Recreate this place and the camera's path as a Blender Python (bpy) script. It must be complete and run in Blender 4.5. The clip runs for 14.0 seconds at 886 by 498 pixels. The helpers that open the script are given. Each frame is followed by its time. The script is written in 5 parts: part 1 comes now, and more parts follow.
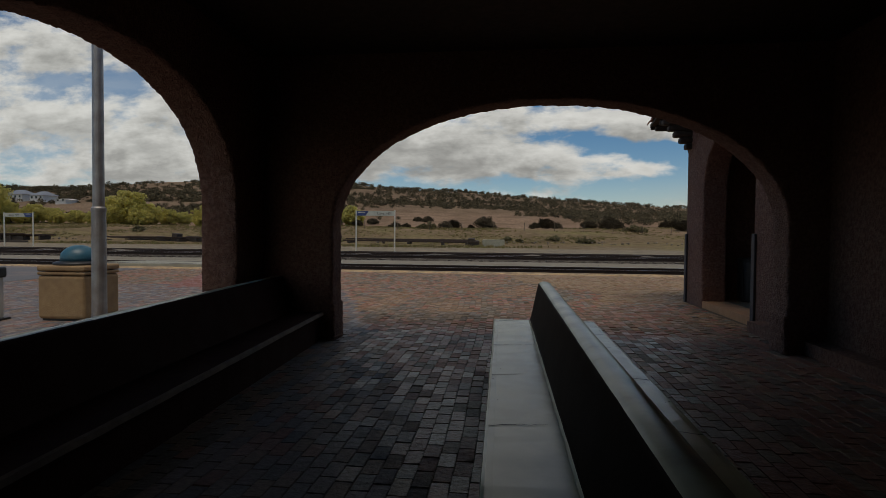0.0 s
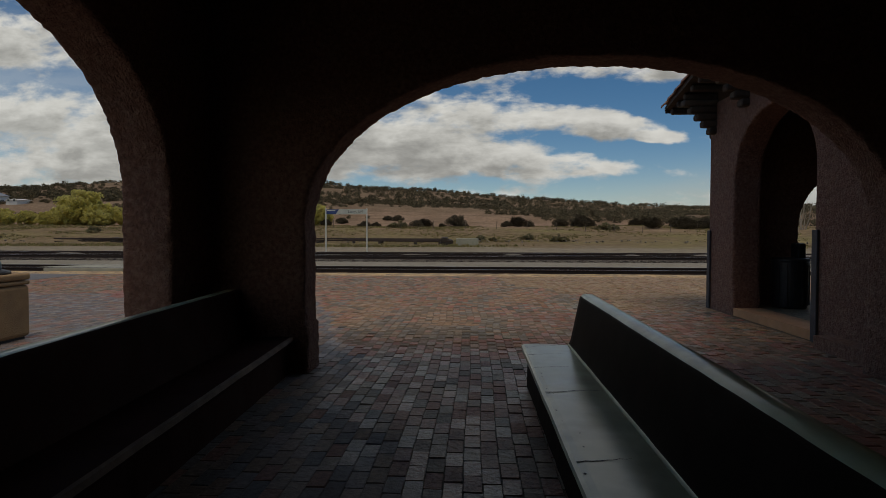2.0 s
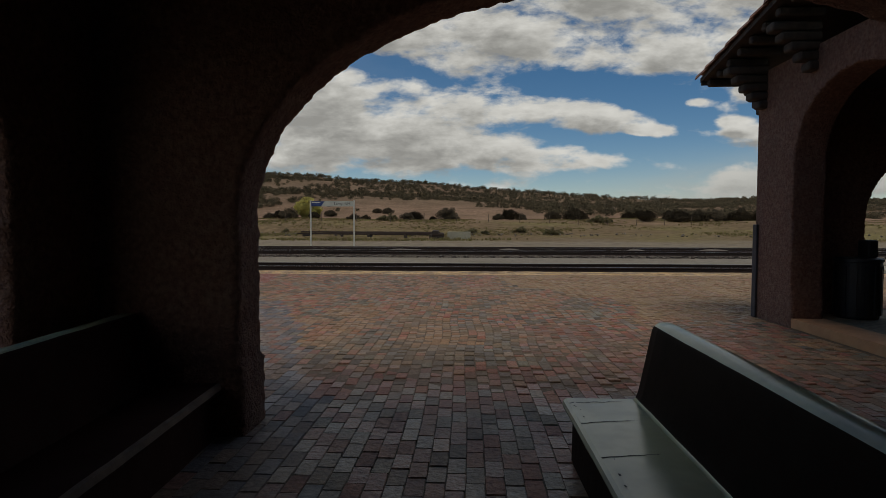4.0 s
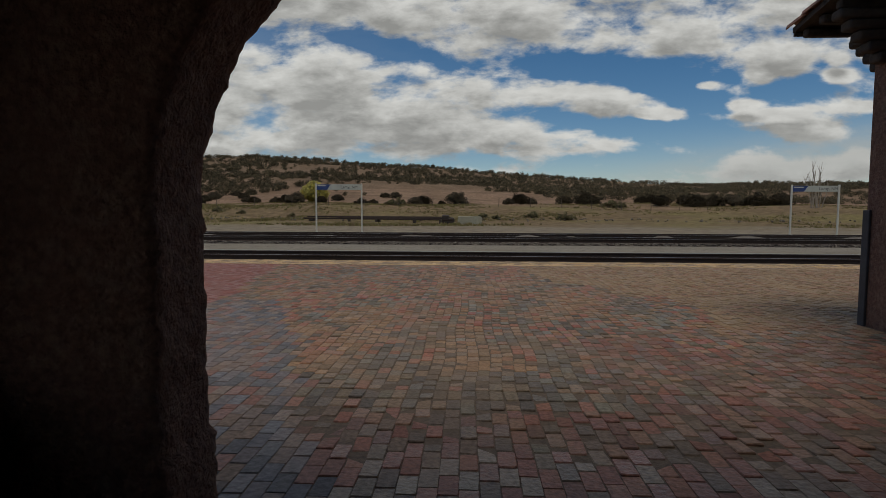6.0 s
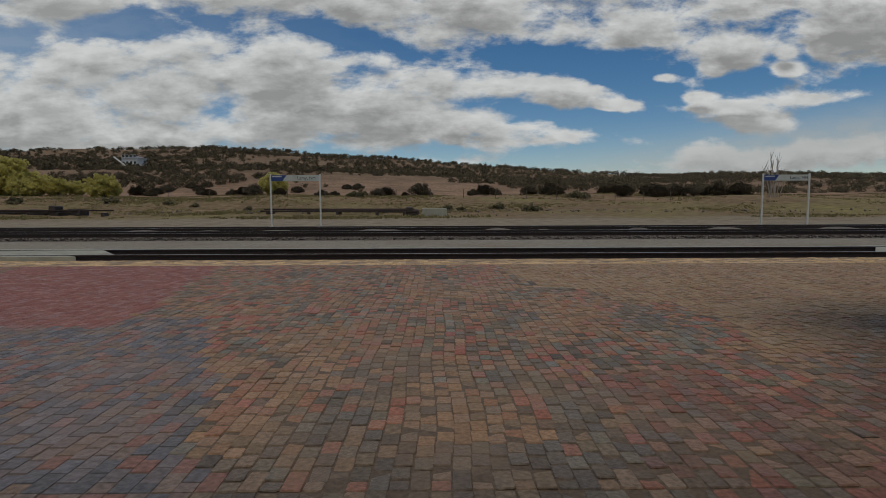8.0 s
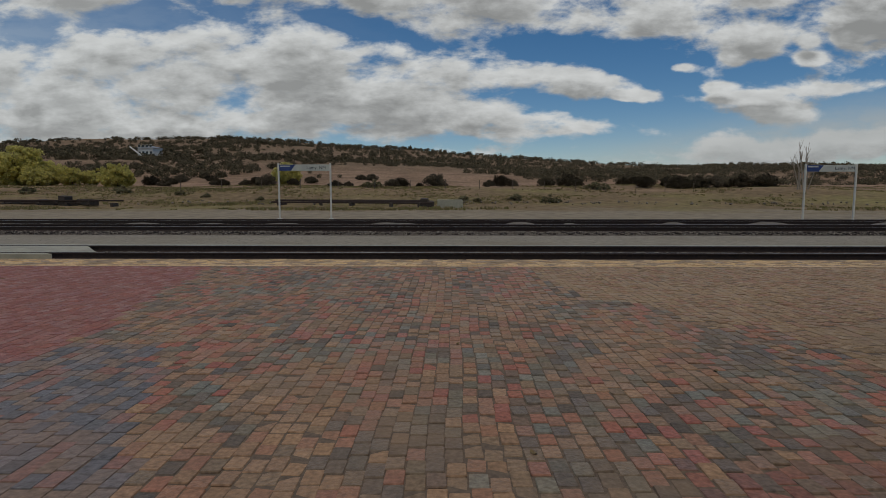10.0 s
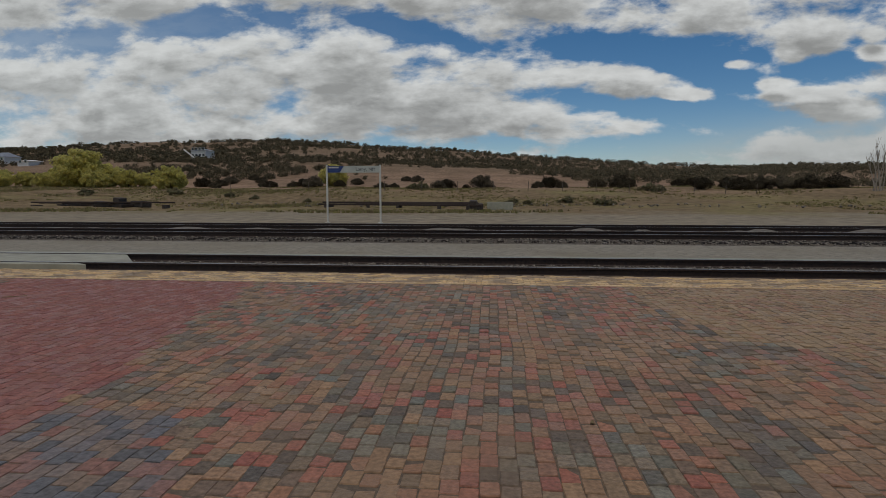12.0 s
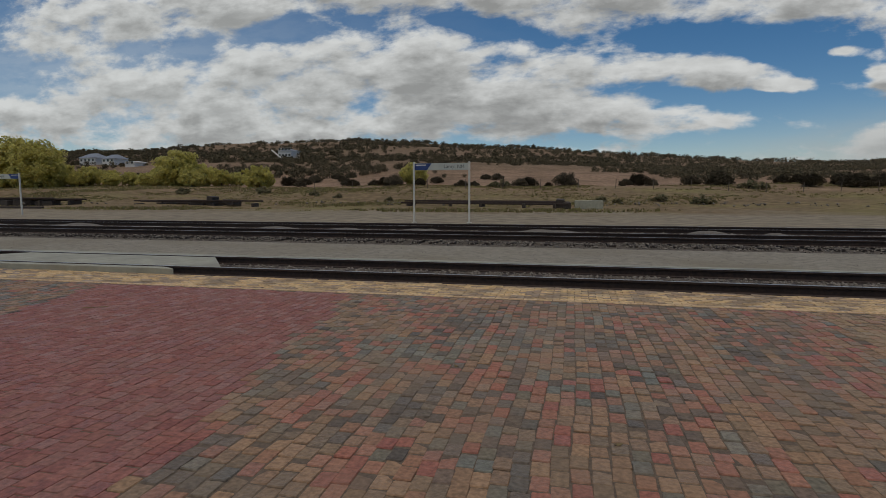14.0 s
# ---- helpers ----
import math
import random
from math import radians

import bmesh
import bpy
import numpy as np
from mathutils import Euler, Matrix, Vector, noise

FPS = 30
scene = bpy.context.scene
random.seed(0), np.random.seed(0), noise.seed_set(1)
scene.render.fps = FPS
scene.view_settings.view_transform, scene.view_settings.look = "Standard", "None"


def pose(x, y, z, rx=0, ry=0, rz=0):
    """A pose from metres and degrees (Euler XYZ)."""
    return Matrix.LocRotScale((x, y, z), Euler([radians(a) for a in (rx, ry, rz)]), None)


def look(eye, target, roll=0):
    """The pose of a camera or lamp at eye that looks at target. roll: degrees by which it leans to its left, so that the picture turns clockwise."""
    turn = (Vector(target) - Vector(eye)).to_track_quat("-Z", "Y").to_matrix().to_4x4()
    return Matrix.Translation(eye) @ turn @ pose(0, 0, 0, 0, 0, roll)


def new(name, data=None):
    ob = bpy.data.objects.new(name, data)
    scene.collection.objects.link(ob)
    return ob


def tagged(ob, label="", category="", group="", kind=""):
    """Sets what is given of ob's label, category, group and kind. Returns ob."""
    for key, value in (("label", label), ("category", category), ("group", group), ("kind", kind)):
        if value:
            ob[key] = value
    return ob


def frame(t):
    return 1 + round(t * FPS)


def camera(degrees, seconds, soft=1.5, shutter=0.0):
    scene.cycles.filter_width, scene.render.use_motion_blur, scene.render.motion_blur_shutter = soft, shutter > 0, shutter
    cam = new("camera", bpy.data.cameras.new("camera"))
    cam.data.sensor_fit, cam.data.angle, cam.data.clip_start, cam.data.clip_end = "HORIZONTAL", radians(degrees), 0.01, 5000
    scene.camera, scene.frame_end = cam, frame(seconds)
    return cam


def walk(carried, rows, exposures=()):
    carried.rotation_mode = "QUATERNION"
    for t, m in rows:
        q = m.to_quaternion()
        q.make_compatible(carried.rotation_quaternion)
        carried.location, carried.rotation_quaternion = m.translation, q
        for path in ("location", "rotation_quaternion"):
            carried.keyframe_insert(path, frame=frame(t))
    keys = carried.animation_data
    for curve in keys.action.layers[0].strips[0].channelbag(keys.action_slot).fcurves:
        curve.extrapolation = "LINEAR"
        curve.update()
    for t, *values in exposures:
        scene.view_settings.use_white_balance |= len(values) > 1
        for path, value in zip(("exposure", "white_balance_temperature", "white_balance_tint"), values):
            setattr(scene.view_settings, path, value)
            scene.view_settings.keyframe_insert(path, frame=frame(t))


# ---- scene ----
cam = camera(75.7, 14.0, soft=0.75)
PATH = [
    (0, (2.212, -7.53, 1.401), (1.988, -5.544, 1.345), 0.5),
    (0.5, (2.016, -7.188, 1.4), (1.812, -5.199, 1.346), 0.4),
    (1, (1.842, -6.835, 1.437), (1.688, -4.841, 1.387), 0.4),
    (1.5, (1.764, -6.331, 1.409), (1.643, -4.335, 1.352), 0.1),
    (2, (1.647, -5.87, 1.39), (1.531, -3.874, 1.331), 0.1),
    (2.5, (1.55, -5.433, 1.439), (1.45, -3.436, 1.383), 0.1),
    (3, (1.563, -4.973, 1.399), (1.486, -2.976, 1.344), -0.0),
    (5.5, (1.201, -2.812, 1.429), (1.104, -0.819, 1.291), 0.4),
    (6, (1.115, -2.373, 1.418), (1.008, -0.381, 1.28), 0.2),
    (6.5, (1.004, -1.908, 1.404), (0.897, 0.084, 1.258), 0.1),
    (7, (0.912, -1.515, 1.446), (0.821, 0.477, 1.293), -0.1),
    (7.5, (0.905, -1.157, 1.425), (0.886, 0.836, 1.269), -0.2),
    (8, (0.964, -0.705, 1.436), (0.984, 1.288, 1.268), -0.2),
    (10.3, (0.796, 1.274, 1.47), (0.751, 3.263, 1.263), -0.1),
    (10.5, (0.765, 1.442, 1.482), (0.709, 3.43, 1.271), -0.2),
    (11, (0.668, 1.914, 1.481), (0.584, 3.901, 1.271), -0.3),
    (11.5, (0.484, 2.333, 1.479), (0.352, 4.318, 1.274), -0.1),
    (12, (0.241, 2.664, 1.527), (0.061, 4.646, 1.332), 0.0),
    (12.5, (0.075, 3.021, 1.503), (-0.175, 4.996, 1.309), -0.2),
    (13, (-0.142, 3.436, 1.507), (-0.473, 5.398, 1.311), -0.1),
    (13.5, (-0.418, 3.763, 1.548), (-0.835, 5.709, 1.351), 0.1),
    (14, (-0.627, 4.101, 1.537), (-1.069, 6.041, 1.336), -0.1),
]

walk(cam, [(t, look(*p)) for t, *p in PATH], [(0.0, 0.10, 7500, 11), (3.0, 0.06, 7650, 11), (5.5, 0.06, 7450, 11), (8.0, 0.02, 7100, 11), (11.0, 0.04, 7050, 11), (14.0, 0.08, 7100, 11)])

# ---- light ----
world = bpy.data.worlds.new("sky")
scene.world = world
world.use_nodes = True
wn, wl = world.node_tree.nodes, world.node_tree.links
wn.clear()


def wmath(op, a, b=0.0, clamp=False):
    n = wn.new("ShaderNodeMath")
    n.operation, n.use_clamp = op, clamp
    for j, v in enumerate((a, b)):
        if isinstance(v, (int, float)):
            n.inputs[j].default_value = v
        else:
            wl.new(v, n.inputs[j])
    return n.outputs[0]


SUN_ELEV, SUN_AZ = 74.0, 174.0
sky = wn.new("ShaderNodeTexSky")
sky.sky_type, sky.sun_disc = "NISHITA", False
sky.sun_elevation, sky.sun_rotation = radians(SUN_ELEV), radians(SUN_AZ)
sky.altitude, sky.dust_density, sky.ozone_density = 1900, 0.6, 1.6
coord = wn.new("ShaderNodeTexCoord")
sep = wn.new("ShaderNodeSeparateXYZ")
wl.new(coord.outputs["Generated"], sep.inputs[0])
dx, dy, dz = sep.outputs
ahead = wmath("ADD", wmath("ABSOLUTE", dy), 0.05)
side, rise = wmath("DIVIDE", dx, ahead), wmath("DIVIDE", dz, ahead)
CLOUD_AT = (3.1, 1.7, 0.4)

def sky_point(up):
    n = wn.new("ShaderNodeCombineXYZ")
    wl.new(side, n.inputs[0])
    wl.new(wmath("ADD", rise, up), n.inputs[1])
    return n.outputs[0]


def cloud_noise(up, scale, detail, rough, distort, flat=1.9):
    """Cloud lumps, somewhat drawn out level; up shifts them towards the zenith."""
    comb = wn.new("ShaderNodeCombineXYZ")
    wl.new(wmath("ADD", side, CLOUD_AT[0]), comb.inputs[0])
    wl.new(wmath("MULTIPLY", wmath("ADD", rise, CLOUD_AT[1] + up), flat), comb.inputs[1])
    comb.inputs[2].default_value = CLOUD_AT[2]
    n = wn.new("ShaderNodeTexNoise")
    wl.new(comb.outputs[0], n.inputs["Vector"])
    n.inputs["Scale"].default_value, n.inputs["Detail"].default_value = scale, detail
    n.inputs["Roughness"].default_value, n.inputs["Distortion"].default_value = rough, distort
    return n.outputs["Fac"]


HERE = sky_point(0.0)


def bank(a, e, wa, we, slope, amount, before=0.0, at=None):
    """A bank of cloud, or a clear gap in it, round one part of the sky, added to what was there before."""
    mp = wn.new("ShaderNodeMapping")
    mp.vector_type = "TEXTURE"
    mp.inputs["Location"].default_value = (a, e, 0)
    mp.inputs["Rotation"].default_value = (0, 0, math.atan(slope))
    mp.inputs["Scale"].default_value = (wa, we, 1)
    wl.new(at or HERE, mp.inputs["Vector"])
    dot = wn.new("ShaderNodeVectorMath")
    dot.operation = "DOT_PRODUCT"
    wl.new(mp.outputs[0], dot.inputs[0])
    wl.new(mp.outputs[0], dot.inputs[1])
    soft_ = wmath("EXPONENT", wmath("MULTIPLY", dot.outputs["Value"], -0.7))
    return wmath("ADD", wmath("MULTIPLY", soft_, amount), before)


BANKS = [
    (-0.285, 0.165, 0.416, 0.079, -0.02, 1.00), (0.104, 0.108, 0.129, 0.016, -0.03, 0.80), (0.123, 0.185, 0.188, 0.022, -0.10, 0.75),
    (-0.505, 0.227, 0.149, 0.035, 0.05, 0.45), (0.074, 0.322, 0.476, 0.061, -0.02, 1.00), (0.501, 0.276, 0.149, 0.030, 0.10, 0.75),
    (-0.682, 0.136, 0.178, 0.069, -0.10, 0.85), (-0.700, 0.324, 0.119, 0.042, -0.05, 0.90), (-0.359, 0.283, 0.069, 0.059, 0.00, 0.40),
    (0.732, 0.244, 0.114, 0.036, 0.10, 1.00), (0.638, 0.166, 0.099, 0.010, 0.08, 0.75), (-0.462, 0.103, 0.347, 0.016, 0.00, 0.50),
    (0.073, 0.487, 1.289, 0.089, 0.00, 0.55), (0.0, 1.4, 3.0, 0.75, 0.00, 0.75),
    (-1.02, 0.14, 0.26, 0.05, -0.05, 0.85), (-0.98, 0.31, 0.18, 0.05, 0.00, 0.80), (0.72, 0.090, 0.38, 0.032, 0.15, 1.0),
]
GAPS = [
    (-0.129, 0.260, 0.109, 0.014, -0.25, -0.80), (0.220, 0.221, 0.149, 0.020, -0.08, -0.60), (-0.502, 0.288, 0.129, 0.024, 0.00, -0.55),
    (-0.675, 0.259, 0.079, 0.024, -0.00, -0.55), (-0.560, 0.165, 0.050, 0.013, -0.30, -0.45), (0.221, 0.140, 0.178, 0.014, -0.10, -0.50),
]
PUFFS = [
    (0.370, 0.199, 0.019, 0.007), (0.451, 0.214, 0.017, 0.010), (0.491, 0.229, 0.027, 0.014), (0.569, 0.212, 0.020, 0.009),
    (0.429, 0.168, 0.020, 0.007), (0.439, 0.151, 0.022, 0.005), (0.486, 0.154, 0.027, 0.007), (0.568, 0.238, 0.015, 0.007),
    (0.507, 0.131, 0.037, 0.016), (0.556, 0.125, 0.037, 0.015), (0.624, 0.243, 0.017, 0.007), (0.657, 0.272, 0.037, 0.011),
    (-0.563, 0.315, 0.050, 0.017), (0.292, 0.154, 0.030, 0.007),
]


def cloudiness(up):
    """How much cloud stands at a height above each part of the sky."""
    at = sky_point(up) if up else HERE
    mass = 0.0
    for spec_ in BANKS:
        mass = bank(*spec_, mass, at)
    mass = wmath("MINIMUM", mass, 0.95)
    for spec_ in GAPS:
        mass = bank(*spec_, mass, at)
    lumps_ = cloud_noise(up, 9.0, 9, 0.58, 0.12, 2.1)
    total = wmath("ADD", wmath("MULTIPLY", wmath("SUBTRACT", lumps_, 0.5), 1.95), wmath("ADD", wmath("MULTIPLY", mass, 0.82), 0.04))
    for a_, e_, wa_, we_ in PUFFS:
        total = bank(a_, e_, wa_, we_, 0.0, 0.85, total, at)
    return total


density, above = cloudiness(0.0), cloudiness(0.022)
cover = wn.new("ShaderNodeMapRange")
cover.interpolation_type = "SMOOTHSTEP"
cover.inputs[1].default_value, cover.inputs[2].default_value = 0.40, 0.76
wl.new(density, cover.inputs[0])
shade_ = wn.new("ShaderNodeMapRange")
shade_.interpolation_type = "SMOOTHSTEP"
shade_.inputs[1].default_value, shade_.inputs[2].default_value = 0.40, 1.10
shade_.inputs[3].default_value, shade_.inputs[4].default_value = 1.12, 0.56
wl.new(above, shade_.inputs[0])
lump = cloud_noise(0.3, 17.0, 4, 0.55, 0.2, 2.8)
rim = wmath("ADD", shade_.outputs[0], wmath("MULTIPLY", wmath("SUBTRACT", lump, 0.5), 0.75))
rim = wmath("MINIMUM", wmath("MAXIMUM", rim, 0.5), 1.2)
CLOUD_LEVEL = 5.2
cloud = wn.new("ShaderNodeMix")
cloud.data_type = "RGBA"
cloud.blend_type = "MIX"
wl.new(cover.outputs[0], cloud.inputs["Factor"])
deep = wn.new("ShaderNodeHueSaturation")
deep.inputs["Saturation"].default_value, deep.inputs["Value"].default_value = 1.36, 0.69
wl.new(sky.outputs[0], deep.inputs["Color"])
wl.new(deep.outputs[0], cloud.inputs["A"])
white = wn.new("ShaderNodeVectorMath")
white.operation = "SCALE"
white.inputs[0].default_value = (0.90 * CLOUD_LEVEL, 0.975 * CLOUD_LEVEL, 1.04 * CLOUD_LEVEL)
wl.new(rim, white.inputs["Scale"])
wl.new(white.outputs[0], cloud.inputs["B"])
air = cloud.outputs["Result"]
# thin high veils: a pale one low over the open country, a brighter one on the other side
for spec_, level in (((0.637, 0.092, 0.44, 0.036, 0.16, 0.8), 0.72), ((-0.92, 0.22, 0.45, 0.13, 0.0, 0.35), 1.15)):
    veil = wn.new("ShaderNodeMix")
    veil.data_type = "RGBA"
    wl.new(wmath("MULTIPLY", bank(*spec_), wmath("MULTIPLY", wmath("ADD", lump, 0.1), 1.5, True), True), veil.inputs["Factor"])
    wl.new(air, veil.inputs["A"])
    veil.inputs["B"].default_value = (0.88 * CLOUD_LEVEL * level, 0.98 * CLOUD_LEVEL * level, 1.05 * CLOUD_LEVEL * level, 1)
    air = veil.outputs["Result"]
back = wn.new("ShaderNodeBackground")
wl.new(air, back.inputs[0])
back.inputs[1].default_value = 0.10
out = wn.new("ShaderNodeOutputWorld")
wl.new(back.outputs[0], out.inputs[0])

sun = new("sun", bpy.data.lights.new("sun", "SUN"))
sun.data.energy, sun.data.angle, sun.data.color = 1.22, radians(34), (1.0, 0.94, 0.86)
az, el = radians(SUN_AZ), radians(SUN_ELEV)
sun.matrix_world = look((math.sin(az) * math.cos(el) * 60, math.cos(az) * math.cos(el) * 60, math.sin(el) * 60), (0, 0, 0))


# ---- materials ----
def mat(name, colors, scale=8.0, rough=0.8, bump=0.3, bump_scale=60.0, big=None, pick="", metal=0.0, depth=0.01, spec=0.5, bump2=0.0, bump2_scale=8.0, big2=None):
    """colors: stops of a ramp over noise, or over each piece's own random number (pick: object or island); big: a second colour in large stains."""
    m = bpy.data.materials.new(name)
    m.use_nodes = True
    nt = m.node_tree
    n, l = nt.nodes, nt.links
    b = n["Principled BSDF"]
    b.inputs["Roughness"].default_value, b.inputs["Metallic"].default_value = rough, metal
    b.inputs["Specular IOR Level"].default_value = spec
    tc = n.new("ShaderNodeNewGeometry")
    ramp = n.new("ShaderNodeValToRGB")
    e = ramp.color_ramp.elements
    for j, c in enumerate(colors):
        at = j / max(1, len(colors) - 1) if not pick else j / len(colors)
        if not pick:
            at = 0.3 + 0.4 * at
        el_ = e[j] if j < 2 else e.new(at)
        el_.position, el_.color = at, (*c, 1)
    noise_n = n.new("ShaderNodeTexNoise")
    noise_n.inputs["Scale"].default_value, noise_n.inputs["Detail"].default_value = scale, 6
    l.new(tc.outputs["Position"], noise_n.inputs["Vector"])
    if pick:
        ramp.color_ramp.interpolation = "CONSTANT"
        if pick == "object":
            oi = n.new("ShaderNodeObjectInfo")
            l.new(oi.outputs["Random"], ramp.inputs[0])
        else:
            l.new(tc.outputs["Random Per Island"], ramp.inputs[0])
        vary = n.new("ShaderNodeMix")
        vary.data_type, vary.blend_type = "RGBA", "MULTIPLY"
        vary.inputs["Factor"].default_value = 1.0
        l.new(ramp.outputs[0], vary.inputs["A"])
        fr = n.new("ShaderNodeMath")
        fr.operation = "PINGPONG"
        fr.inputs[1].default_value = 0.07
        l.new(ramp.inputs[0].links[0].from_socket, fr.inputs[0])
        gl = n.new("ShaderNodeMapRange")
        gl.inputs[2].default_value = 0.07
        gl.inputs[3].default_value, gl.inputs[4].default_value = max(0.2, rough - 0.3), min(1.0, rough + 0.12)
        l.new(fr.outputs[0], gl.inputs[0])
        l.new(gl.outputs[0], b.inputs["Roughness"])
        r2 = n.new("ShaderNodeMapRange")
        r2.inputs[1].default_value, r2.inputs[2].default_value = 0.3, 0.7
        r2.inputs[3].default_value, r2.inputs[4].default_value = 0.62, 1.3
        l.new(noise_n.outputs["Fac"], r2.inputs[0])
        l.new(r2.outputs[0], vary.inputs["B"])
        col = vary.outputs["Result"]
    else:
        l.new(noise_n.outputs["Fac"], ramp.inputs[0])
        col = ramp.outputs[0]
    for big in [b_ for b_ in (big, big2) if b_]:
        bn = n.new("ShaderNodeTexNoise")
        bn.inputs["Scale"].default_value, bn.inputs["Detail"].default_value = big[1], 5
        l.new(tc.outputs["Position"], bn.inputs["Vector"])
        r3 = n.new("ShaderNodeMapRange")
        r3.inputs[1].default_value, r3.inputs[2].default_value = 0.48, 0.66
        r3.inputs[4].default_value = big[2]
        l.new(bn.outputs["Fac"], r3.inputs[0])
        mx = n.new("ShaderNodeMix")
        mx.data_type = "RGBA"
        l.new(r3.outputs[0], mx.inputs["Factor"])
        l.new(col, mx.inputs["A"])
        mx.inputs["B"].default_value = (*big[0], 1)
        col = mx.outputs["Result"]
    l.new(col, b.inputs["Base Color"])
    if bump:
        bt = n.new("ShaderNodeTexNoise")
        bt.inputs["Scale"].default_value, bt.inputs["Detail"].default_value = bump_scale, 5
        l.new(tc.outputs["Position"], bt.inputs["Vector"])
        bp = n.new("ShaderNodeBump")
        bp.inputs["Strength"].default_value, bp.inputs["Distance"].default_value = bump, depth
        l.new(bt.outputs["Fac"], bp.inputs["Height"])
        normal = bp.outputs[0]
        if bump2:
            bt2 = n.new("ShaderNodeTexNoise")
            bt2.inputs["Scale"].default_value, bt2.inputs["Detail"].default_value = bump2_scale, 3
            l.new(tc.outputs["Position"], bt2.inputs["Vector"])
            bp2 = n.new("ShaderNodeBump")
            bp2.inputs["Strength"].default_value, bp2.inputs["Distance"].default_value = bump2, 0.04
            l.new(bt2.outputs["Fac"], bp2.inputs["Height"])
            l.new(normal, bp2.inputs["Normal"])
            normal = bp2.outputs[0]
        l.new(normal, b.inputs["Normal"])
    return m


STUCCO = mat("stucco", [(0.145, 0.070, 0.049), (0.28, 0.143, 0.100)], 26, 0.95, 0.9, 55, ((0.17, 0.092, 0.066), 1.3, 0.5), depth=0.03, bump2=0.5, bump2_scale=20, big2=((0.30, 0.20, 0.15), 13, 0.3))
# assumed pale finish, bounces light onto the arcade's inner faces
BOUNCE_PLASTER = mat("bounce_plaster", [(0.62, 0.55, 0.47), (0.72, 0.65, 0.56)], 6, 0.9, 0.4, 30)
DARKWOOD = mat("dark_wood", [(0.035, 0.024, 0.018), (0.07, 0.048, 0.034)], 12, 0.8, 0.4, 40)
# glossy seat paint, its base colour raised to hold the reflected sky
SHEEN_SEAT_PAINT = mat("sheen_painted_concrete", [(0.52, 0.54, 0.35), (0.62, 0.64, 0.43)], 4, 0.20, 0.08, 10, ((0.38, 0.37, 0.26), 3.0, 0.5), spec=1.0, depth=0.003)
# dark paint of back and plinth, deepened to near black to hold their shade
SHADED_BACK_PAINT = mat("shaded_painted_concrete", [(0.014, 0.008, 0.006), (0.022, 0.013, 0.010)], 4, 0.62, 0.12, 22, ((0.028, 0.018, 0.014), 3.0, 0.5), depth=0.004, spec=0.03)


# lighter brown for a seat edge that catches the front arch's light
LIT_EDGE = mat("lit_edge", [(0.11, 0.068, 0.048), (0.19, 0.125, 0.09)], 9, 0.7, 0.3, 40, ((0.07, 0.045, 0.035), 2.5, 0.8))
GRIME = mat("grime", [(0.03, 0.026, 0.02), (0.06, 0.05, 0.04)], 30, 0.9, 0.3, 60)
# worn top of the backs, made paler to stand for sky sheen
SHEEN_CAP_PAINT = mat("worn_sheen_cap_paint", [(0.46, 0.51, 0.33), (0.56, 0.61, 0.41)], 5, 0.22, 0.2, 14, ((0.20, 0.20, 0.17), 2.0, 0.6), depth=0.005, spec=0.7)
# wall bench paint, its shade under the end arch put into the colour
SHADED_DARK_PAINT = mat("shaded_dark_paint", [(0.046, 0.022, 0.018), (0.064, 0.033, 0.027)], 4, 0.7, 0.2, 22, ((0.06, 0.036, 0.03), 2.0, 0.4), depth=0.005, spec=0.03)
BRICKS = [(0.31, 0.128, 0.094), (0.29, 0.188, 0.118), (0.16, 0.15, 0.112), (0.225, 0.155, 0.10), (0.30, 0.15, 0.104), (0.098, 0.088, 0.075), (0.285, 0.112, 0.088), (0.30, 0.20, 0.122), (0.15, 0.158, 0.132), (0.245, 0.165, 0.108), (0.125, 0.105, 0.086), (0.255, 0.148, 0.104)]
ROSY = [(0.27, 0.118, 0.082), (0.22, 0.098, 0.072), (0.19, 0.135, 0.098), (0.15, 0.112, 0.085), (0.26, 0.155, 0.105), (0.18, 0.10, 0.076)]
DUSTY = [(0.31, 0.21, 0.12), (0.34, 0.232, 0.135), (0.285, 0.18, 0.108), (0.32, 0.185, 0.118), (0.27, 0.19, 0.115)]
WEAR = dict(spec=0.35, depth=0.005, bump2=0.25, bump2_scale=22)
TANS = [(0.29, 0.19, 0.115), (0.32, 0.21, 0.125), (0.26, 0.172, 0.108), (0.29, 0.16, 0.10), (0.235, 0.17, 0.108), (0.19, 0.145, 0.098)]
RUDDY = [(0.33, 0.142, 0.10), (0.29, 0.12, 0.09), (0.28, 0.162, 0.106), (0.33, 0.172, 0.115), (0.175, 0.13, 0.098), (0.27, 0.175, 0.112), (0.14, 0.116, 0.092)]
GREYS = [(0.185, 0.155, 0.112), (0.17, 0.158, 0.122), (0.145, 0.12, 0.095), (0.112, 0.10, 0.085), (0.225, 0.168, 0.115), (0.13, 0.12, 0.10), (0.27, 0.142, 0.102), (0.14, 0.12, 0.094)]
TEALS = [(0.18, 0.172, 0.132), (0.195, 0.192, 0.152), (0.155, 0.155, 0.125), (0.28, 0.14, 0.10), (0.215, 0.172, 0.12), (0.13, 0.125, 0.104)]
FILM = dict(big2=((0.275, 0.182, 0.108), 0.32, 0.42), **WEAR)
